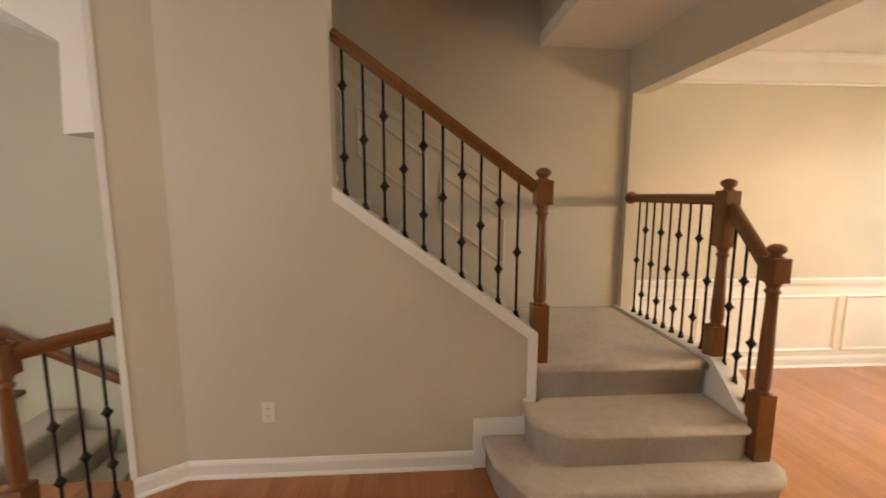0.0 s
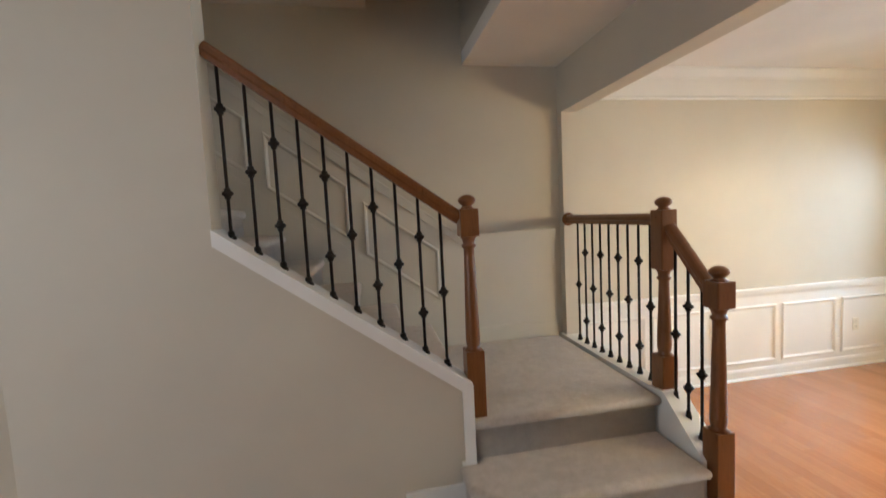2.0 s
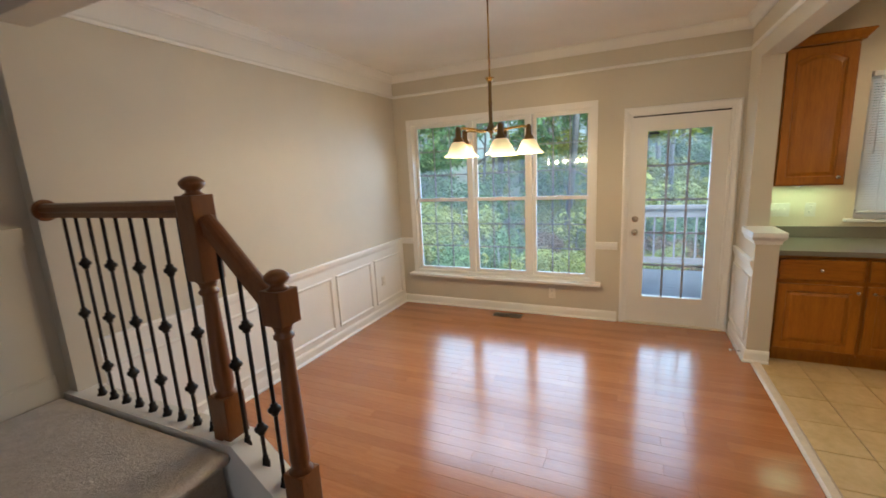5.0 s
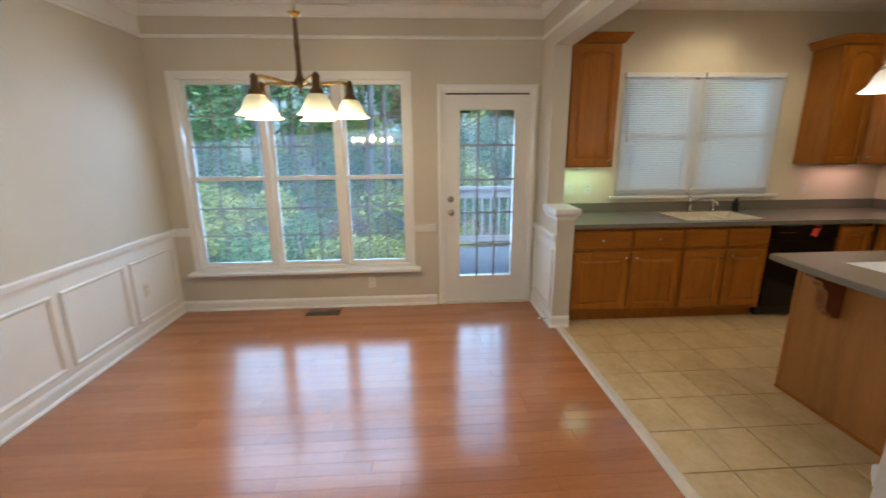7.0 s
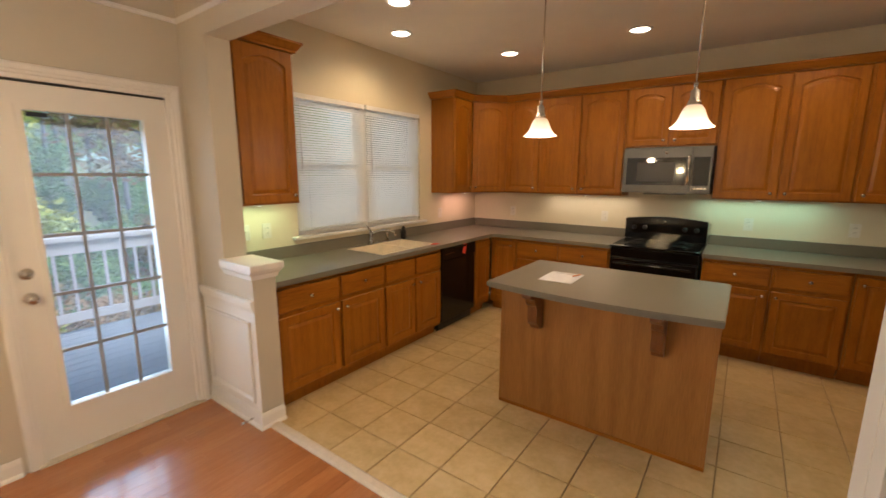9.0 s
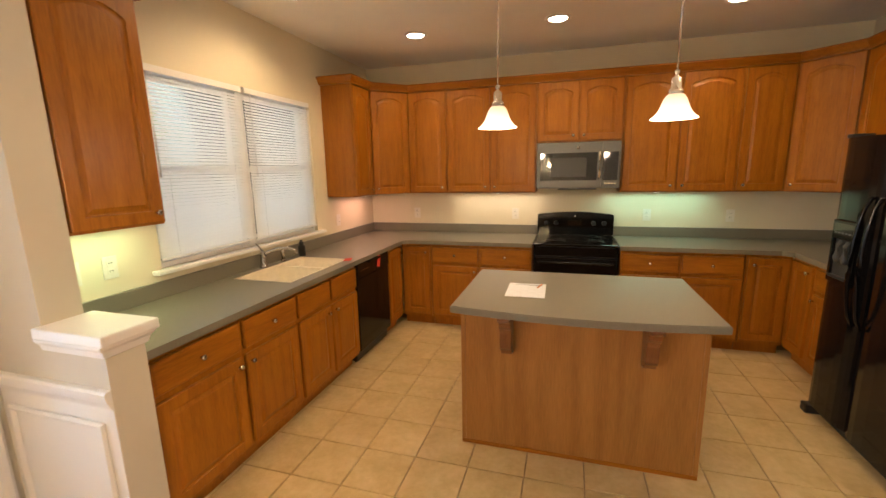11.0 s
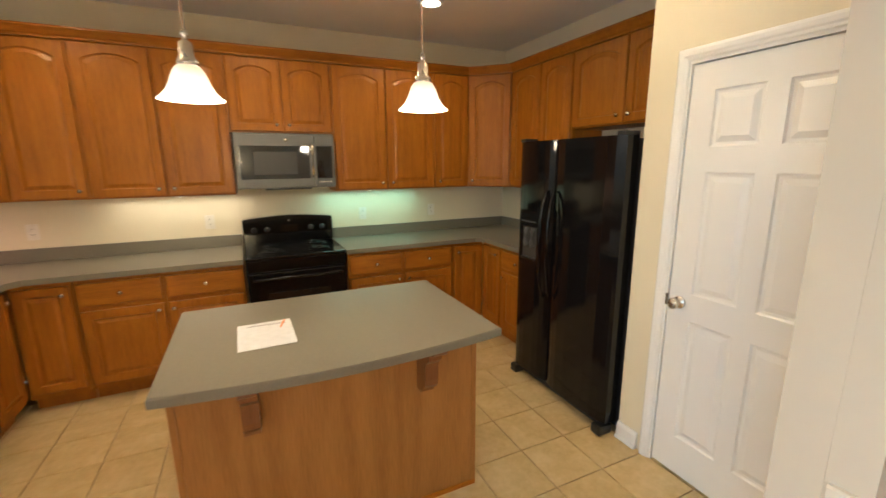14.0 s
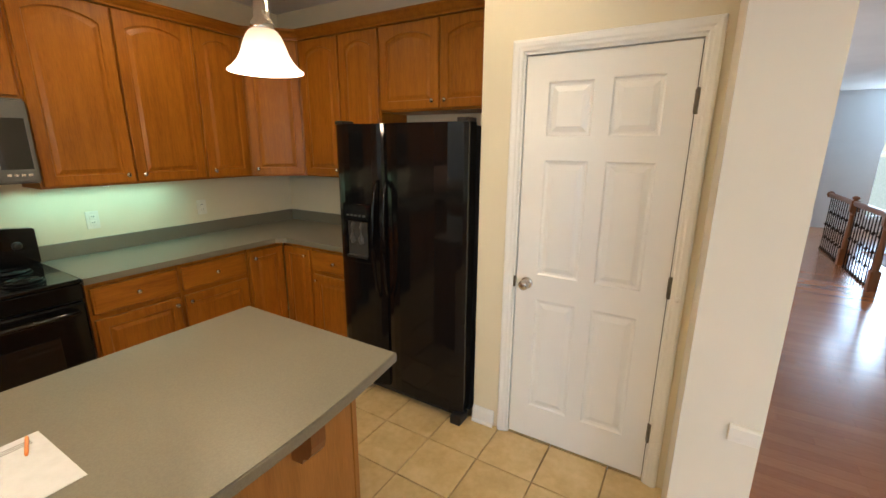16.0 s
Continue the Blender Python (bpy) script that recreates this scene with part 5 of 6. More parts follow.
dl = fridge_door(0.002, SP - 0.004, "freezer_door")
drr = fridge_door(SP + 0.004, FW - 0.002, "fridge_door")
for x, par, sg in ((SP - 0.036, dl, -1), (SP + 0.036, drr, 1)):
    bm = bmesh.new()
    pts = []
    for i in range(13):
        s = i / 12
        pts.append((x + sg * 0.004 * math.sin(math.pi * s), -FD - 0.028 - 0.055 * math.sin(math.pi * min(1, max(0, s))) ** 0.5, 0.70 + 0.72 * s))
    tube(bm, pts, [0.0085 + 0.003 * math.sin(math.pi * i / 12) for i in range(13)], 10)
    part("handle", bm, M_BLACK, par, "long bowed black handle")
bm = bmesh.new()
for r in ((0.070, 0.290, 0.905, 0.945), (0.070, 0.290, 1.165, 1.275), (0.070, 0.096, 0.945, 1.165), (0.264, 0.290, 0.945, 1.165)):
    box(bm, r[0], r[1], -FD - 0.048, -FD - 0.018, r[2], r[3], bevel=0.005)
disp = part("dispenser", bm, M_BLACK, dl, "glossy black bezel round the ice dispenser")
part("dispenser_recess", boxes((0.096, 0.264, -FD - 0.034, -FD - 0.030, 0.945, 1.165)), M_SLOT, disp)
part("dispenser_panel", boxes((0.090, 0.270, -FD - 0.0505, -FD - 0.047, 1.185, 1.26), bevel=0.001), M_GLASSK, disp)
for i in range(5):
    part("button", boxes((0.104 + i * 0.032, 0.124 + i * 0.032, -FD - 0.0525, -FD - 0.05, 1.198, 1.208)), M_SLATE, disp)
for x in (0.145, 0.215):
    bm = bmesh.new()
    tube(bm, [(x, -FD - 0.034, 1.155), (x, -FD - 0.050, 1.13), (x, -FD - 0.052, 1.06), (x, -FD - 0.042, 1.03)], [0.012, 0.011, 0.016, 0.014], 8)
    part("paddle", bm, M_SLATE, disp, "grey dispenser paddle")
part("drip_tray", boxes((0.098, 0.262, -FD - 0.058, -FD - 0.030, 0.935, 0.950), bevel=0.003), M_BLACKR, disp)
part("kick_grille", boxes((0.02, FW - 0.02, -FD + 0.03, -FD + 0.06, 0.012, 0.068)), M_BLACKR, fr)
for x in (0.035, FW - 0.035):
    part("foot", boxes((x - 0.035, x + 0.035, -FD - 0.045, -FD + 0.06, 0.0, 0.06), bevel=0.012), M_BLACKR, fr)
    part("hinge_cover", boxes((x - 0.03, x + 0.03, -FD - 0.015, -FD + 0.09, FH, FH + 0.022), bevel=0.006), M_BLACKR, fr)

# ---- island ----
il = thing("kitchen_island", Matrix(), "maple kitchen island with a plain panel front", "island")
IX0, IX1, IY0, IY1 = 2.512, 3.742, -1.455, -0.845
part("body", boxes((IX0, IX1, IY0, IY1, 0.0, 0.876)), M_ISLE, il)
for x in (IX0 + 0.002, IX1 - 0.002):
    part("corner_strip", boxes((x - 0.012, x + 0.012, IY1 - 0.012, IY1 + 0.006, 0.0, 0.876), bevel=0.002), M_ISLE, il)
part("base_strip", boxes((IX0 - 0.008, IX1 + 0.008, IY1, IY1 + 0.011, 0.0, 0.022), bevel=0.003), M_CABX, il)
for i in range(3):
    bm = bmesh.new()
    front_mesh(bm, 0, 0.39, 0.13, 0.845, 0, False)
    d = part("cabinet_door", bm, M_CAB, il)
    d.matrix_local = pose(IX0 + 0.01 + i * 0.405, IY0 - 0.001, 0)
for x in (2.775, 3.485):
    bm = bmesh.new()
    prof = [(0, 0.872), (0.195, 0.872), (0.198, 0.850), (0.185, 0.838), (0.160, 0.832), (0.142, 0.818), (0.135, 0.795), (0.122, 0.782), (0.108, 0.770), (0.102, 0.745), (0.102, 0.690), (0.096, 0.662), (0.080, 0.642), (0.056, 0.632), (0.050, 0.612), (0.0, 0.606)]
    prism(bm, prof, -0.030, 0.030, Matrix(((0, 0, 1, x), (1, 0, 0, IY1), (0, 1, 0, 0), (0, 0, 0, 1))))
    part("corbel", bm, M_RAIL, il, "scrolled wooden corbel")
it = thing("worktop", Matrix(), "grey laminate island top with a bowed front edge", "worktop")
bm = bmesh.new()
ox0, ox1 = 2.492, 3.757
front = [(ox1 + (ox0 - ox1) * i / 16, -0.645 + 0.055 * math.sin(math.pi * i / 16)) for i in range(17)]
prism(bm, [(ox0, -1.478), (ox1, -1.478)] + front, 0.877, CT)
bmesh.ops.bevel(bm, geom=[e for e in bm.edges], offset=0.004, segments=2, affect="EDGES")
part("slab", bm, M_COUNTER, it)
for path in (front, [(ox0 - 0.0005, -0.645), (ox0 - 0.0005, -1.478)], [(ox1 + 0.0005, -1.478), (ox1 + 0.0005, -0.645)]):
    bm = bmesh.new()
    sweep(bm, path, [(0.0, 0.879), (0.0016, 0.880), (0.0022, 0.885), (0.0022, 0.905), (0.0016, 0.909), (0.0, 0.9095)], -1)
    part("edge_band", bm, M_COUNTER, it)
ps = thing("paper_sheet", pose(3.405, -1.015, CT + 0.001, 0, 0, 1), "white printed sheet of paper lying on the island", "paper")
part("sheet", boxes((-0.108, 0.108, -0.14, 0.14, 0, 0.0012)), M_PAPER, ps)
for i, (a, b, y) in enumerate(((-0.085, 0.06, -0.112), (-0.085, 0.07, -0.104), (-0.085, -0.01, -0.096))):
    part("text_line", boxes((a, b, y - 0.002, y + 0.002, 0.0012, 0.0016)), M_INK, ps)
pn = thing("pen", pose(3.335, -1.10, CT + 0.006, 0, 0, 75), "slim orange pen lying on the paper", "pen")
bm = bmesh.new()
tube(bm, [(-0.05, 0, 0), (-0.04, 0, 0), (0.03, 0, 0), (0.04, 0, 0)], [0.001, 0.004, 0.004, 0.003], 8)
part("barrel", bm, M_PEN, pn)

# ---- lamps of the place ----


def bell(bm, top, r0, r1, h, n=28):
    """A bell-shaped glass shade, open below, with thickness."""
    prof = [(r0, top), (r0 + (r1 - r0) * 0.16, top - 0.07 * h), (r0 + (r1 - r0) * 0.30, top - 0.20 * h), (r0 + (r1 - r0) * 0.41, top - 0.38 * h), (r0 + (r1 - r0) * 0.50, top - 0.56 * h), (r0 + (r1 - r0) * 0.64, top - 0.74 * h), (r0 + (r1 - r0) * 0.83, top - 0.89 * h), (r1, top - 0.97 * h), (r1 + 0.001, top - h)]
    lathe(bm, prof + [(r - 0.004, z + 0.001) for r, z in prof[::-1]], n=n)
    bm.faces.ensure_lookup_table()
    for f in [f for f in bm.faces if len(f.verts) == n]:
        bm.faces.remove(f)


CHX, CHY = 3.76, 2.095
ch = thing("chandelier", pose(CHX, CHY, 0), "brass five-arm chandelier with lit alabaster bell shades", "chandelier")
bm = bmesh.new()
lathe(bm, [(0.065, CEIL), (0.066, CEIL - 0.012), (0.05, CEIL - 0.022), (0.03, CEIL - 0.034), (0.012, CEIL - 0.04), (0.008, CEIL - 0.05)], n=24)
part("canopy", bm, M_BRASS, ch)
bm = bmesh.new()
lathe(bm, [(0.006, 2.20), (0.006, CEIL - 0.045)], n=8)
lathe(bm, [(0.010, 2.19), (0.030, 2.215), (0.032, 2.22), (0.008, 2.225)], n=18)
part("rod", bm, M_BRASS, ch)
bm = bmesh.new()
lathe(bm, [(0.003, 1.832), (0.010, 1.838), (0.006, 1.850), (0.009, 1.862), (0.022, 1.872), (0.030, 1.888), (0.030, 1.900), (0.020, 1.915), (0.013, 1.935), (0.012, 2.05), (0.015, 2.055), (0.015, 2.07), (0.012, 2.075), (0.012, 2.19), (0.014, 2.20)], n=16)
part("stem", bm, M_BRONZE, ch)
for i in range(5):
    a = radians(139 + 72 * i)
    d = Vector((math.cos(a), math.sin(a), 0))
    bm = bmesh.new()
    tube(bm, [d * 0.02 + Vector((0, 0, 1.884)), d * 0.07 + Vector((0, 0, 1.880)), d * 0.14 + Vector((0, 0, 1.892)), d * 0.21 + Vector((0, 0, 1.898)), d * 0.25 + Vector((0, 0, 1.888))], 0.0085, 8)
    arm = part("arm", bm, M_BRASS, ch)
    c = d * 0.25
    bm = bmesh.new()
    lathe(bm, [(0.008, 1.908), (0.013, 1.900), (0.018, 1.893), (0.020, 1.842), (0.028, 1.832), (0.036, 1.818), (0.036, 1.806), (0.018, 1.804)], centre=(c.x, c.y, 0), n=14)
    part("socket", bm, M_BRONZE, arm)
    bm = bmesh.new()
    bell(bm, 1.812, 0.032, 0.097, 0.095)
    s = part("shade", bm, M_CHSHADE, arm, "lit alabaster glass bell shade")
    s.location = (c.x, c.y, 0)

for x, y in ((3.56, -0.92), (2.735, -0.89)):
    p = thing("pendant_lamp", pose(x, y, 0), "nickel pendant lamp with a lit white bell shade", "pendant lamp", "pendants over the island")
    bm = bmesh.new()
    lathe(bm, [(0.060, CEIL), (0.060, CEIL - 0.014), (0.03, CEIL - 0.024), (0.006, CEIL - 0.03)], n=22)
    part("canopy", bm, M_STEEL, p)
    bm = bmesh.new()
    lathe(bm, [(0.0045, 2.03), (0.0045, CEIL - 0.025)], n=8)
    part("rod", bm, M_STEEL, p)
    bm = bmesh.new()
    lathe(bm, [(0.004, 2.035), (0.010, 2.03), (0.012, 2.018), (0.007, 2.012), (0.009, 2.004), (0.021, 1.996), (0.022, 1.955), (0.030, 1.944), (0.034, 1.928), (0.030, 1.922)], n=18)
    part("socket", bm, M_STEEL, p)
    bm = bmesh.new()
    bell(bm, 1.930, 0.026, 0.100, 0.112)
    part("shade", bm, M_SHADE, p, "lit white glass bell shade")

CANS = ((4.48, -2.25), (3.31, -2.25), (2.09, -2.27), (4.95, -1.20), (4.53, -0.71), (2.07, -0.75))
for x, y in CANS:
    c = thing("recessed_light", pose(x, y, 0), "white-rimmed recessed ceiling light, lit", "ceiling light", "recessed kitchen lights")
    bm = bmesh.new()
    lathe(bm, [(0.098, CEIL - 0.001), (0.096, CEIL - 0.008), (0.078, CEIL - 0.010), (0.074, CEIL - 0.003)], n=26)
    part("trim_ring", bm, M_TRIM, c)
    bm = bmesh.new()
    lathe(bm, [(0.072, CEIL - 0.004), (0.05, CEIL - 0.0075), (0.002, CEIL - 0.008)], n=22)
    part("lens", bm, M_BULB, c)
for x, y in PUCKS:
    c = thing("puck_light", pose(x, y, U0), "small round lit lamp under the wall cabinets", "cabinet light", "lamps under the cabinets")
    bm = bmesh.new()
    lathe(bm, [(0.034, 0), (0.034, -0.012), (0.026, -0.014)], n=18)
    part("case", bm, M_TRIM, c)
    bm = bmesh.new()
    lathe(bm, [(0.024, -0.0135), (0.018, -0.0155), (0.002, -0.016)], n=16)
    part("lens", bm, M_TUBE, c)

# ---- plates, vents, small fittings ----


def plate(m, label, kind="outlet", wide=1):
    """A wall plate that faces local -y."""
    t = thing("wall_outlet" if kind == "outlet" else "light_switch", m, label, "outlet" if kind == "outlet" else "switch")
    w = 0.036 + 0.023 * (wide - 1)
    part("plate", boxes((-w, w, -0.006, 0, -0.058, 0.058), bevel=0.002), M_PLATE, t)
    for i in range(wide):
        x = (i - (wide - 1) / 2) * 0.046
        if kind == "outlet":
            for z in (-0.02, 0.02):
                s = part("socket", boxes((x - 0.017, x + 0.017, -0.0085, -0.005, z - 0.014, z + 0.014), bevel=0.002), M_PLATE, t)
                for dx in (-0.006, 0.006):
                    part("slot", boxes((x + dx - 0.0012, x + dx + 0.0012, -0.0092, -0.008, z - 0.002, z + 0.008)), M_SLOT, s)
        else:
            part("toggle", boxes((x - 0.005, x + 0.005, -0.016, -0.005, -0.002, 0.014), bevel=0.001), M_PLATE, t)
    return t


for x, lab in ((4.86, "ivory wall outlet above the corner worktop"), (3.73, "ivory wall outlet beside the range"), (2.43, "ivory wall outlet beside the range"), (1.71, "ivory wall outlet above the worktop")):
    plate(pose(x, SOUTH, 1.13, 0, 0, 180), lab)
plate(pose(EAST, 0.06, 1.15, 0, 0, -90), "ivory triple switch plate under the wall cabinet", "switch", 3)
plate(pose(EAST, -0.16, 1.15, 0, 0, -90), "ivory wall outlet beside the sink window")
plate(pose(EAST, -2.40, 1.13, 0, 0, -90), "ivory wall outlet under the corner cabinet")
plate(pose(-0.613, 2.61, 0.375, 0, 0, 0), "ivory wall outlet low on the stair wall")
plate(pose(4.93, NORTH - 0.003, 0.40, 0, 0, 0), "white wall outlet in a wainscot panel")
plate(pose(EAST, 1.98, 0.25, 0, 0, -90), "ivory wall outlet under the window")
vt = thing("floor_vent", pose(5.27, 2.44, 0), "brown metal floor register under the window", "vent")
part("frame", boxes((-0.065, 0.065, -0.16, 0.16, 0.0, 0.004), bevel=0.0015), M_BRONZE, vt)
for i in range(12):
    part("slat", boxes((-0.045, 0.045, -0.142 + i * 0.025, -0.130 + i * 0.025, 0.004, 0.0055)), M_SLOT, vt)
ds = thing("door_stop", pose(4.86, 0.356, 0.05), "white spring door stop on the baseboard", "door stop")
bm = bmesh.new()
tube(bm, [(0.006 * math.cos(i * 0.9), 0.004 + i * 0.0011, 0.006 * math.sin(i * 0.9)) for i in range(60)], 0.0014, 5)
part("spring", bm, M_STEEL, ds)
bm = bmesh.new()
lathe(bm, [(0.006, 0), (0.008, 0.004), (0.007, 0.012), (0.002, 0.014)], n=10, m=Matrix(((1, 0, 0, 0), (0, 0, 1, 0.069), (0, 1, 0, 0), (0, 0, 0, 1))))
part("tip", bm, M_TRIM, ds)
ds = thing("door_stop", pose(PX, 0.178, 0.98), "small white wall bumper beside the pantry door", "door stop")
bm = bmesh.new()
lathe(bm, [(0.012, 0), (0.010, 0.012), (0.008, 0.03), (0.011, 0.036), (0.009, 0.044), (0.002, 0.046)], n=12, m=Matrix(((0, 0, 1, 0), (1, 0, 0, 0), (0, 1, 0, 0), (0, 0, 0, 1))))
part("bumper", bm, M_TRIM, ds)

# ---- rails and steps at the far end of the hall ----
G2 = "newel posts of the hall rail"
E1 = A1 + NN * 0.065
P1 = Vector((-1.62, 2.262))
newel(pose(P1.x, P1.y, 0), 0.24, 0.53, 0.15, "turned chestnut newel post at the basement stair", G2)
dv = (P1 - E1).normalized()
handrail((E1.x, E1.y, 0.905), (P1.x - dv.x * 0.045, P1.y - dv.y * 0.045, 0.865), "short chestnut handrail at the basement stair", rosette=True)
for i in range(3):
    q = E1 + dv * (0.075 + 0.10 * i)
    baluster(q.x, q.y, 0.0, 0.86, (0.32,) if i == 1 else (0.22, 0.55), "balusters of the basement rail")
handrail((-3.6, 3.76, 0.735), (-1.2, 3.76, -0.395), "chestnut handrail down the basement stair wall")
lower = tagged(thing("basement_stair", Matrix(), "carpeted stair down to the basement", "stairs"), kind="structure")
for i in range(7):
    x = -2.85 + 0.255 * i
    carpet_step("tread", [(x, NORTH - 0.004), (x, 2.63), (x + 0.30, 2.63), (x + 0.30, NORTH - 0.004)], -0.19 * (i + 2), -0.19 * (i + 1), lower)
setting("basement_floor", boxes((-3.0, 1.9, 2.6, NORTH, -3.0, -2.9)), M_CARPET, "basement floor", "floor")
bm = bmesh.new()
prism(bm, [(-2.6, 2.74), (-2.01, 2.56), (-1.72, 2.39), (-1.75, 1.9), (-1.15, 1.96), (-1.15, 2.74)], -NORTH, -2.9, XZ)
setting("stair_bulkhead", bm, M_CEIL, "white boxed underside of the stair", "wall")
for x in (-4.30, -3.02):
    newel(pose(x, 2.10, 0), 0.24, 0.53, 0.15, "turned chestnut newel post of the hall rail", G2)
handrail((-5.598, 2.10, 0.89), (-4.346, 2.10, 0.89), "chestnut hall rail ending in a round rosette", rosette=True)
handrail((-4.254, 2.10, 0.89), (-3.066, 2.10, 0.89), "chestnut hall rail between two newel posts")
for i in range(22):
    x = -5.50 + i * 0.112
    if min(abs(x + 4.30), abs(x + 3.02)) > 0.06:
        baluster(x, 2.10, 0.0, 0.865, (0.25, 0.72) if i % 2 else (0.48,), "balusters of the hall rail")
moulding("baseboard", [(-5.6, 1.2), (-5.6, -0.5), (1.405, -0.5)], BASE, "white baseboard", 1)

# ---- deck, woods and ground outside ----
M_DECK = wood("weathered grey deck board", (0.20, 0.21, 0.23), (0.33, 0.345, 0.37), 1, 0.6, 0.7, 0.0)
M_DRAIL = paint("pale deck rail paint", (0.52, 0.45, 0.42), 0.6)
M_BARK = wood("grey brown bark", (0.15, 0.14, 0.125), (0.34, 0.32, 0.30), 2, 1.4, 0.9, 0.0, bump=0.6)
M_LITTER = Mat("leaf litter")
n = M_LITTER.noise(M_LITTER.coords(), 3.0, 7, 0.7)
M_LITTER.set(Base_Color=M_LITTER.ramp(n, [(0.3, (0.13, 0.16, 0.10)), (0.5, (0.25, 0.25, 0.17)), (0.7, (0.36, 0.33, 0.24))]), Roughness=0.95).bump(n, 0.8, 0.08)
M_LITTER = M_LITTER.m
LEAVES = [leaf_mat("green leaves", [(0.0, (0.06, 0.125, 0.05)), (0.55, (0.16, 0.30, 0.09)), (1.0, (0.42, 0.54, 0.15))]),
          leaf_mat("yellow autumn leaves", [(0.0, (0.17, 0.25, 0.05)), (0.55, (0.44, 0.46, 0.08)), (1.0, (0.66, 0.60, 0.16))]),
          leaf_mat("rust autumn leaves", [(0.0, (0.11, 0.12, 0.05)), (0.5, (0.32, 0.18, 0.075)), (1.0, (0.50, 0.30, 0.12))])]
dk = thing("deck", Matrix(), "weathered grey wooden deck behind the garden door", "deck")
for i in range(17):
    part("board", boxes((5.60 + i * 0.147, 5.74 + i * 0.147, -2.2, 1.35, -0.10, -0.065)), M_DECK, dk)
part("joist", boxes((5.6, 8.1, -2.2, -2.14, -0.3, -0.101), (5.6, 8.1, 1.29, 1.35, -0.3, -0.101)), M_DECK, dk)
drl = thing("deck_rail", Matrix(), "pale painted deck railing with square slats", "railing")
for y in (-2.1, -0.45, 1.28):
    part("post", boxes((7.95, 8.04, y - 0.045, y + 0.045, -0.065, 0.90), bevel=0.006), M_DRAIL, drl)
part("top_rail", boxes((7.92, 8.07, -2.2, 1.35, 0.90, 0.945), bevel=0.005), M_DRAIL, drl)
part("upper_rail", boxes((7.965, 8.02, -2.2, 1.35, 0.77, 0.90)), M_DRAIL, drl)
part("lower_rail", boxes((7.975, 8.015, -2.2, 1.35, 0.06, 0.15)), M_DRAIL, drl)
for i in range(24):
    part("slat", boxes((7.98, 8.01, -2.02 + i * 0.138, -1.994 + i * 0.138, 0.15, 0.78)), M_DRAIL, drl)


def ground_z(x, y):
    return -2.6 + max(0.0, x - 13) * 0.13 + 0.5 * noise.noise(Vector((x * 0.12, y * 0.12, 0.3)))


bm = bmesh.new()
NX, NY = 40, 44
grid = [[bm.verts.new((x, y, ground_z(x, y))) for y in [(-44 + 88 * j / NY) for j in range(NY + 1)]] for x in [5.7 + (54 * (i / NX) ** 1.5) for i in range(NX + 1)]]
for i in range(NX):
    for j in range(NY):
        bm.faces.new((grid[i][j], grid[i + 1][j], grid[i + 1][j + 1], grid[i][j + 1])).smooth = True
setting("ground", bm, M_LITTER, "sloping woodland ground with fallen leaves", "ground")
setting("ground_far", boxes((-400, 400, -400, 400, -4.2, -4.0)), M_LITTER, "ground round the house", "ground")


def leaf_cloud(rng, clumps, per, leaf):
    """Clumps of small leaf blades: (centre, radius)."""
    vs, fs = [], []
    for c, r in clumps:
        for _ in range(per):
            d = Vector((rng.gauss(0, 1), rng.gauss(0, 1), rng.gauss(0, 0.8)))
            p = Vector(c) + d.normalized() * r * rng.random() ** 0.45
            a = Vector((rng.uniform(-1, 1), rng.uniform(-1, 1), rng.uniform(-0.7, 0.4))).normalized()
            b = a.cross(Vector((rng.uniform(-1, 1), rng.uniform(-1, 1), rng.uniform(-1, 1)))).normalized()
            s = leaf * rng.uniform(0.6, 1.4)
            k = len(vs)
            vs += [p - a * s, p + b * s * 0.45, p + a * s, p - b * s * 0.45]
            fs.append((k, k + 1, k + 2, k + 3))
    me = bpy.data.meshes.new("crown")
    me.from_pydata([tuple(v) for v in vs], [], fs)
    return me


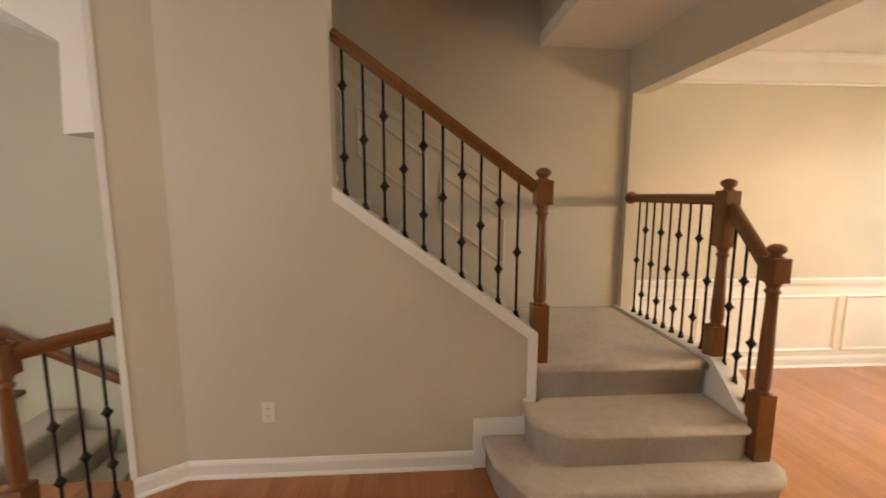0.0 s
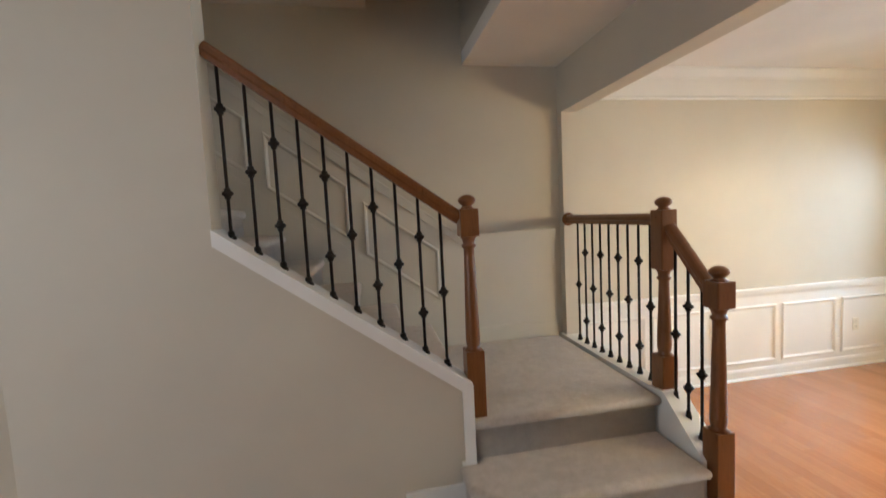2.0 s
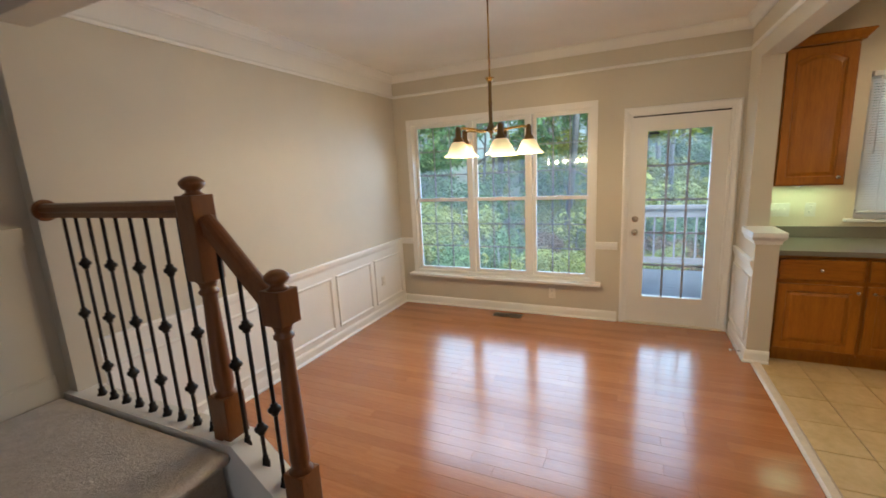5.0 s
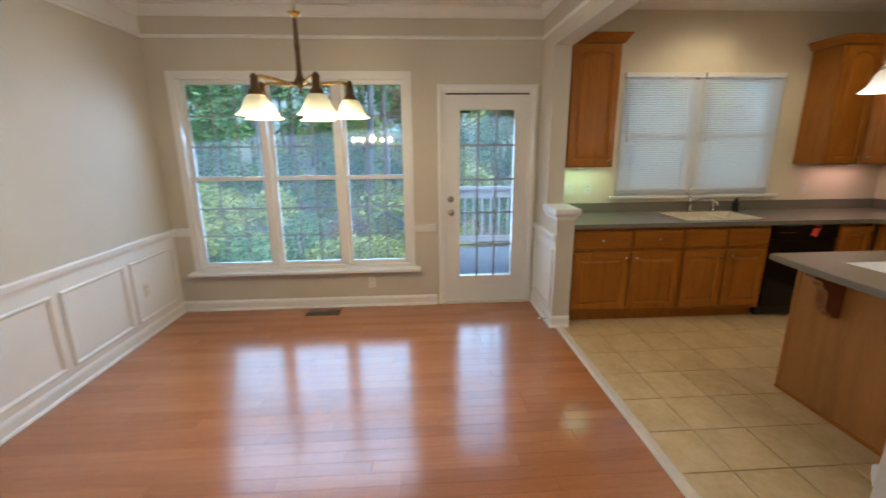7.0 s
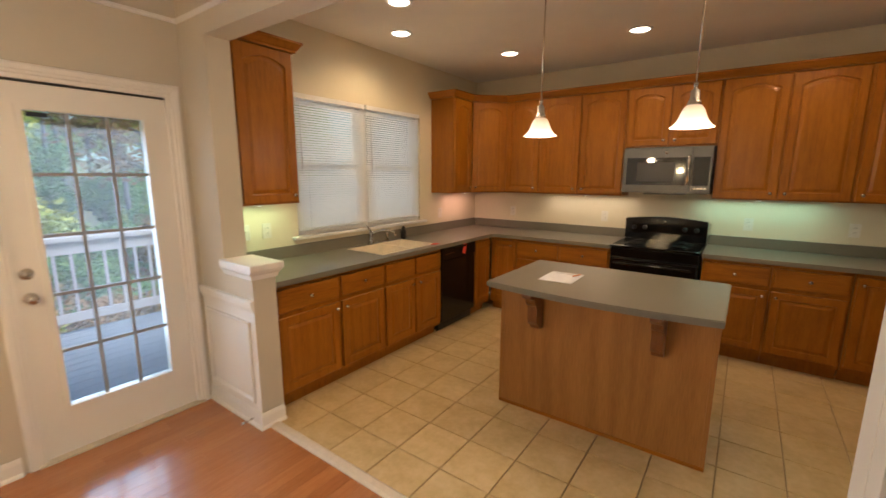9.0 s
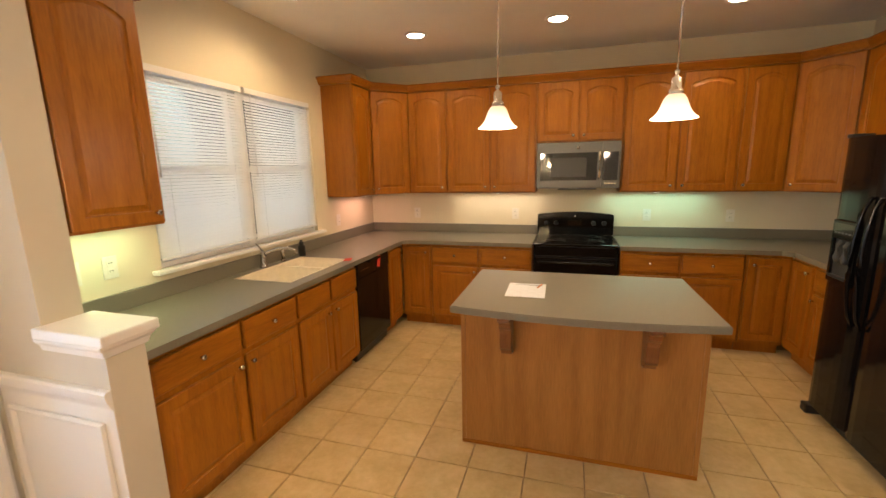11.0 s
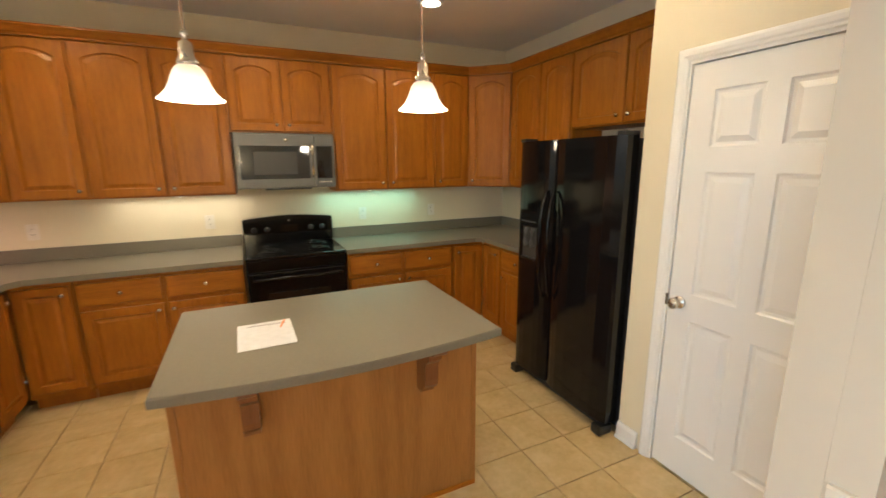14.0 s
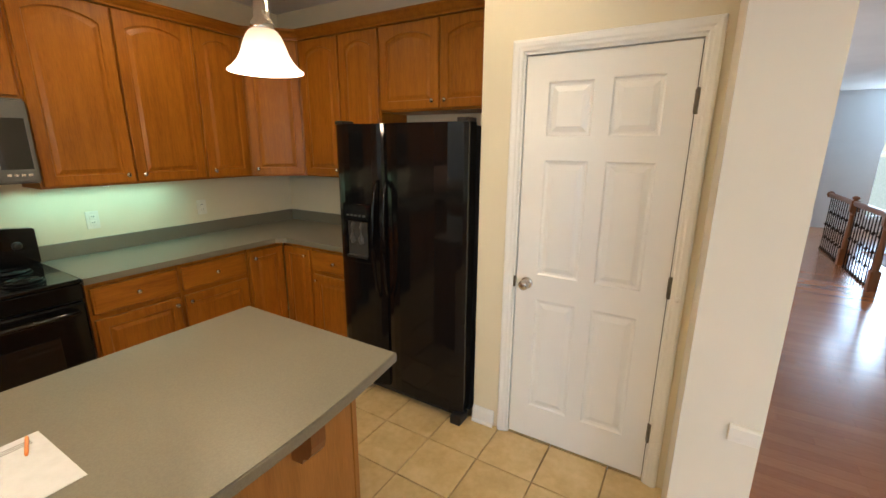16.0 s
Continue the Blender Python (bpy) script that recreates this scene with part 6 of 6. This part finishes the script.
def tree(m, seed, height, leaves, spread, dense, label, name="tree", low=0.35):
    rng = random.Random(seed)
    t = thing(name, m, label, "tree" if name == "tree" else "shrub")
    bm = bmesh.new()
    lean = Vector((rng.uniform(-0.05, 0.05), rng.uniform(-0.05, 0.05), 1))
    r0 = height * 0.008 + 0.02
    pts = [lean * (height * i / 6) + Vector((rng.uniform(-0.06, 0.06), rng.uniform(-0.06, 0.06), 0)) * (i > 0) for i in range(7)]
    pts[0] -= Vector((0, 0, 0.4))
    tube(bm, pts, [r0 * (1.15 - i / 7) for i in range(7)], 8)
    clumps = []
    for i in range(int(7 * dense) + 8):
        h = height * rng.uniform(low, 0.95)
        a = rng.uniform(0, 6.283)
        ln = spread * rng.uniform(0.5, 1.0) * (1.15 - 0.6 * h / height)
        s = lean * h
        e = s + Vector((math.cos(a) * ln, math.sin(a) * ln, ln * rng.uniform(0.2, 0.7)))
        mid = (s + e) / 2 + Vector((0, 0, 0.12 * ln))
        tube(bm, [s, mid, e], [r0 * 0.38, r0 * 0.24, r0 * 0.08], 5)
        for _ in range(5):
            u = s.lerp(e, rng.uniform(0.3, 0.95)) + Vector((0, 0, 0.1 * ln))
            w = u + Vector((rng.uniform(-1, 1), rng.uniform(-1, 1), rng.uniform(-0.2, 1.1))) * ln * 0.5
            tube(bm, [u, (u + w) / 2 + Vector((0, 0, 0.05)), w], [r0 * 0.14, r0 * 0.09, r0 * 0.04], 3)
        clumps += [(e, spread * rng.uniform(0.22, 0.38)), (mid, spread * rng.uniform(0.16, 0.3))]
    part("trunk", bm, M_BARK, t)
    me = leaf_cloud(rng, clumps, int((330 if name == "tree" else 620) * dense) + 6, (0.060 if name == "tree" else 0.042) + 0.0018 * height)
    me.materials.append(leaves)
    c = new("crown", me)
    c.parent = t
    return t


rng = random.Random(11)
kinds = []
for i, (lv, dn, lab, lo) in enumerate(((0, 0.7, "leafy green woodland tree", 0.25), (1, 0.8, "tall yellow autumn woodland tree", 0.3), (0, 0.35, "tall thin tree with few leaves", 0.5), (2, 0.6, "tall rust-leaved autumn woodland tree", 0.3), (0, 0.08, "bare grey woodland tree", 0.45), (0, 0.9, "dense green tree behind the house", 0.12))):
    x, y = ((13, 5.5), (12.5, 1.2), (15, 3.2), (14, -2.5), (16, 0.2), (11.5, 7.0))[i]
    kinds.append(tree(pose(x, y, ground_z(x, y)), 40 + i, (9, 7.5, 13, 8, 14, 6.5)[i], LEAVES[lv], (2.4, 2.0, 1.9, 2.0, 2.0, 1.9)[i], dn, lab, low=lo))
for i in range(100):
    x = 12.5 + 27 * rng.random() ** 1.0
    y = rng.uniform(-0.75, 1.05) * (x - 2) + 1.0
    if (abs(y - 1.5) < 0.6 and x < 13) or x < 15.5 or (y < 1.0 and x < 18):
        continue
    k = kinds[rng.choice((0, 0, 1, 1, 1, 2, 3, 4, 4, 0))]
    s = rng.uniform(0.75, 1.25)
    copy_thing(k, pose(x, y, ground_z(x, y), 0, 0, rng.uniform(0, 360)) @ Matrix.Scale(s, 4))
sh = []
for i in range(3):
    x, y = ((10.5, 4.2), (10.8, 2.0), (10.2, -0.8))[i]
    sh.append(tree(pose(x, y, ground_z(x, y)), 70 + i, 2.6, LEAVES[(0, 1, 2)[i]], 1.3, 0.7, ("low green leafy woodland shrub", "low yellowing leafy woodland shrub", "low rusty brown woodland shrub")[i], "shrub", 0.1))
for i in range(58):
    x = rng.uniform(9.3, 23)
    y = rng.uniform(-0.8, 1.0) * (x - 2) + 1.0
    copy_thing(sh[rng.choice((0, 0, 0, 1, 1, 2))], pose(x, y, ground_z(x, y) - 0.1, 0, 0, rng.uniform(0, 360)) @ Matrix.Scale(rng.uniform(0.7, 1.4), 4))

# glowing sheet beyond the trees, pale haze painted into its woods and sky
k = Mat("haze-painted far woods")
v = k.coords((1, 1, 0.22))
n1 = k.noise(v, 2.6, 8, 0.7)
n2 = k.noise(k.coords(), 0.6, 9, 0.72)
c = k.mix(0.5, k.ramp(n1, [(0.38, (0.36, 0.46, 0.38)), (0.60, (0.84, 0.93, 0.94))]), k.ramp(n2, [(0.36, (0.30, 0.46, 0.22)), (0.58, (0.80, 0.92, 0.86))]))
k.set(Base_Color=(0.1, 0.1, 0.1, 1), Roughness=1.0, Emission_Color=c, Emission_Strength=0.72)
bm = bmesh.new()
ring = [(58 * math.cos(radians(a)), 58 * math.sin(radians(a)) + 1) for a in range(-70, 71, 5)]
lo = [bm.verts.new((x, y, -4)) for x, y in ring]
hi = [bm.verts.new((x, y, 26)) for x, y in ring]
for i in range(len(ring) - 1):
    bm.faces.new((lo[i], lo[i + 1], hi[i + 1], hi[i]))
setting("backdrop", bm, k.m, "glowing backdrop of far woods and sky, pale haze painted in", "backdrop")

# ---- floor pieces, last ----
floor_ob = bpy.data.objects["floor"]
kitchen_ob = bpy.data.objects["floor_kitchen"]


def chamfered(w, l, h=0.020, c=0.0007):
    """A board or tile with its top edges eased, its corner at the origin."""
    bm = bmesh.new()
    rings = [[bm.verts.new((x, y, z)) for x, y in ((o, o), (w - o, o), (w - o, l - o), (o, l - o))] for o, z in ((0, -h), (0, -c), (c, 0))]
    for a, b in zip(rings, rings[1:]):
        for i in range(4):
            bm.faces.new((a[i], a[(i + 1) % 4], b[(i + 1) % 4], b[i]))
    bm.faces.new(rings[-1])
    me = bpy.data.meshes.new("piece")
    bmesh.ops.recalc_face_normals(bm, faces=bm.faces)
    bm.to_mesh(me)
    bm.free()
    return me


rng = random.Random(5)
PITCH, PW = 0.0835, 0.0833
cache, count = {}, 0
rest_v, rest_f = [], []


def lay(x, y, w, l, near):
    global count
    if near and count < 300:
        key = (round(w, 3), round(l, 2))
        if key not in cache:
            cache[key] = chamfered(w, l)
            cache[key].materials.append(M_FLOOR)
        ob = new("plank", cache[key])
        ob.location, ob.parent = (x, y, 0), floor_ob
        count += 1
    else:
        k = len(rest_v)
        c = 0.0007
        for o, z in ((0, -0.02), (0, -c), (c, 0)):
            rest_v.extend([(x + o, y + o, z), (x + w - o, y + o, z), (x + w - o, y + l - o, z), (x + o, y + l - o, z)])
        for r in (0, 4):
            for i in range(4):
                rest_f.append((k + r + i, k + r + (i + 1) % 4, k + r + 4 + (i + 1) % 4, k + r + 4 + i))
        rest_f.append((k + 8, k + 9, k + 10, k + 11))


cols = int((EAST + T + 5.6) / PITCH)
order = sorted(range(cols), key=lambda i: abs(-5.6 + i * PITCH - 3.4))
for i in order:
    x = -5.6 + i * PITCH
    if x > EAST - 0.03:
        continue
    y0 = 0.312 if x > 2.10 else -0.5
    y1 = NORTH if x > 2.05 else 2.61
    if 1.40 < x < 2.13:
        y0 = 0.34
    if x > 4.70:
        y0 = 0.34
    y = y0
    first = True
    while y < y1 - 0.01:
        l = rng.choice((0.6, 0.75, 0.9, 1.05, 1.2, 1.35)) if not first else rng.choice((0.35, 0.55, 0.7, 0.95))
        first = False
        if y + l > y1 - 0.2:
            l = y1 - y
        lay(x, y, PW, l - 0.0003, x > 1.3)
        y += l
me = bpy.data.meshes.new("strip_floor")
me.from_pydata(rest_v, [], rest_f)
me.materials.append(M_FLOOR)
rest = new("strip_floor", me)
rest.parent = floor_ob
tagged(rest, kind="stuff")

TP, TG = 0.305, 0.006
tcache = {}
gx0, gy0 = 3.366 - 9 * TP, -0.630 - 9 * TP
for i in range(17):
    for j in range(13):
        x0, x1 = max(WEST, gx0 + i * TP + TG / 2), min(EAST, gx0 + (i + 1) * TP - TG / 2)
        y0, y1 = max(SOUTH, gy0 + j * TP + TG / 2), min(0.240, gy0 + (j + 1) * TP - TG / 2)
        if x1 - x0 < 0.03 or y1 - y0 < 0.03:
            continue
        if x0 > 4.9 or y1 < -2.7 or (x1 < 1.38 and y0 > -0.7):
            continue
        key = (round(x1 - x0, 3), round(y1 - y0, 3))
        if key not in tcache:
            tcache[key] = chamfered(x1 - x0, y1 - y0, 0.0095, 0.0025)
            tcache[key].materials.append(M_TILE)
        ob = new("tile", tcache[key])
        ob.location, ob.parent = (x0, y0, 0.0005 * rng.uniform(-1, 1)), kitchen_ob
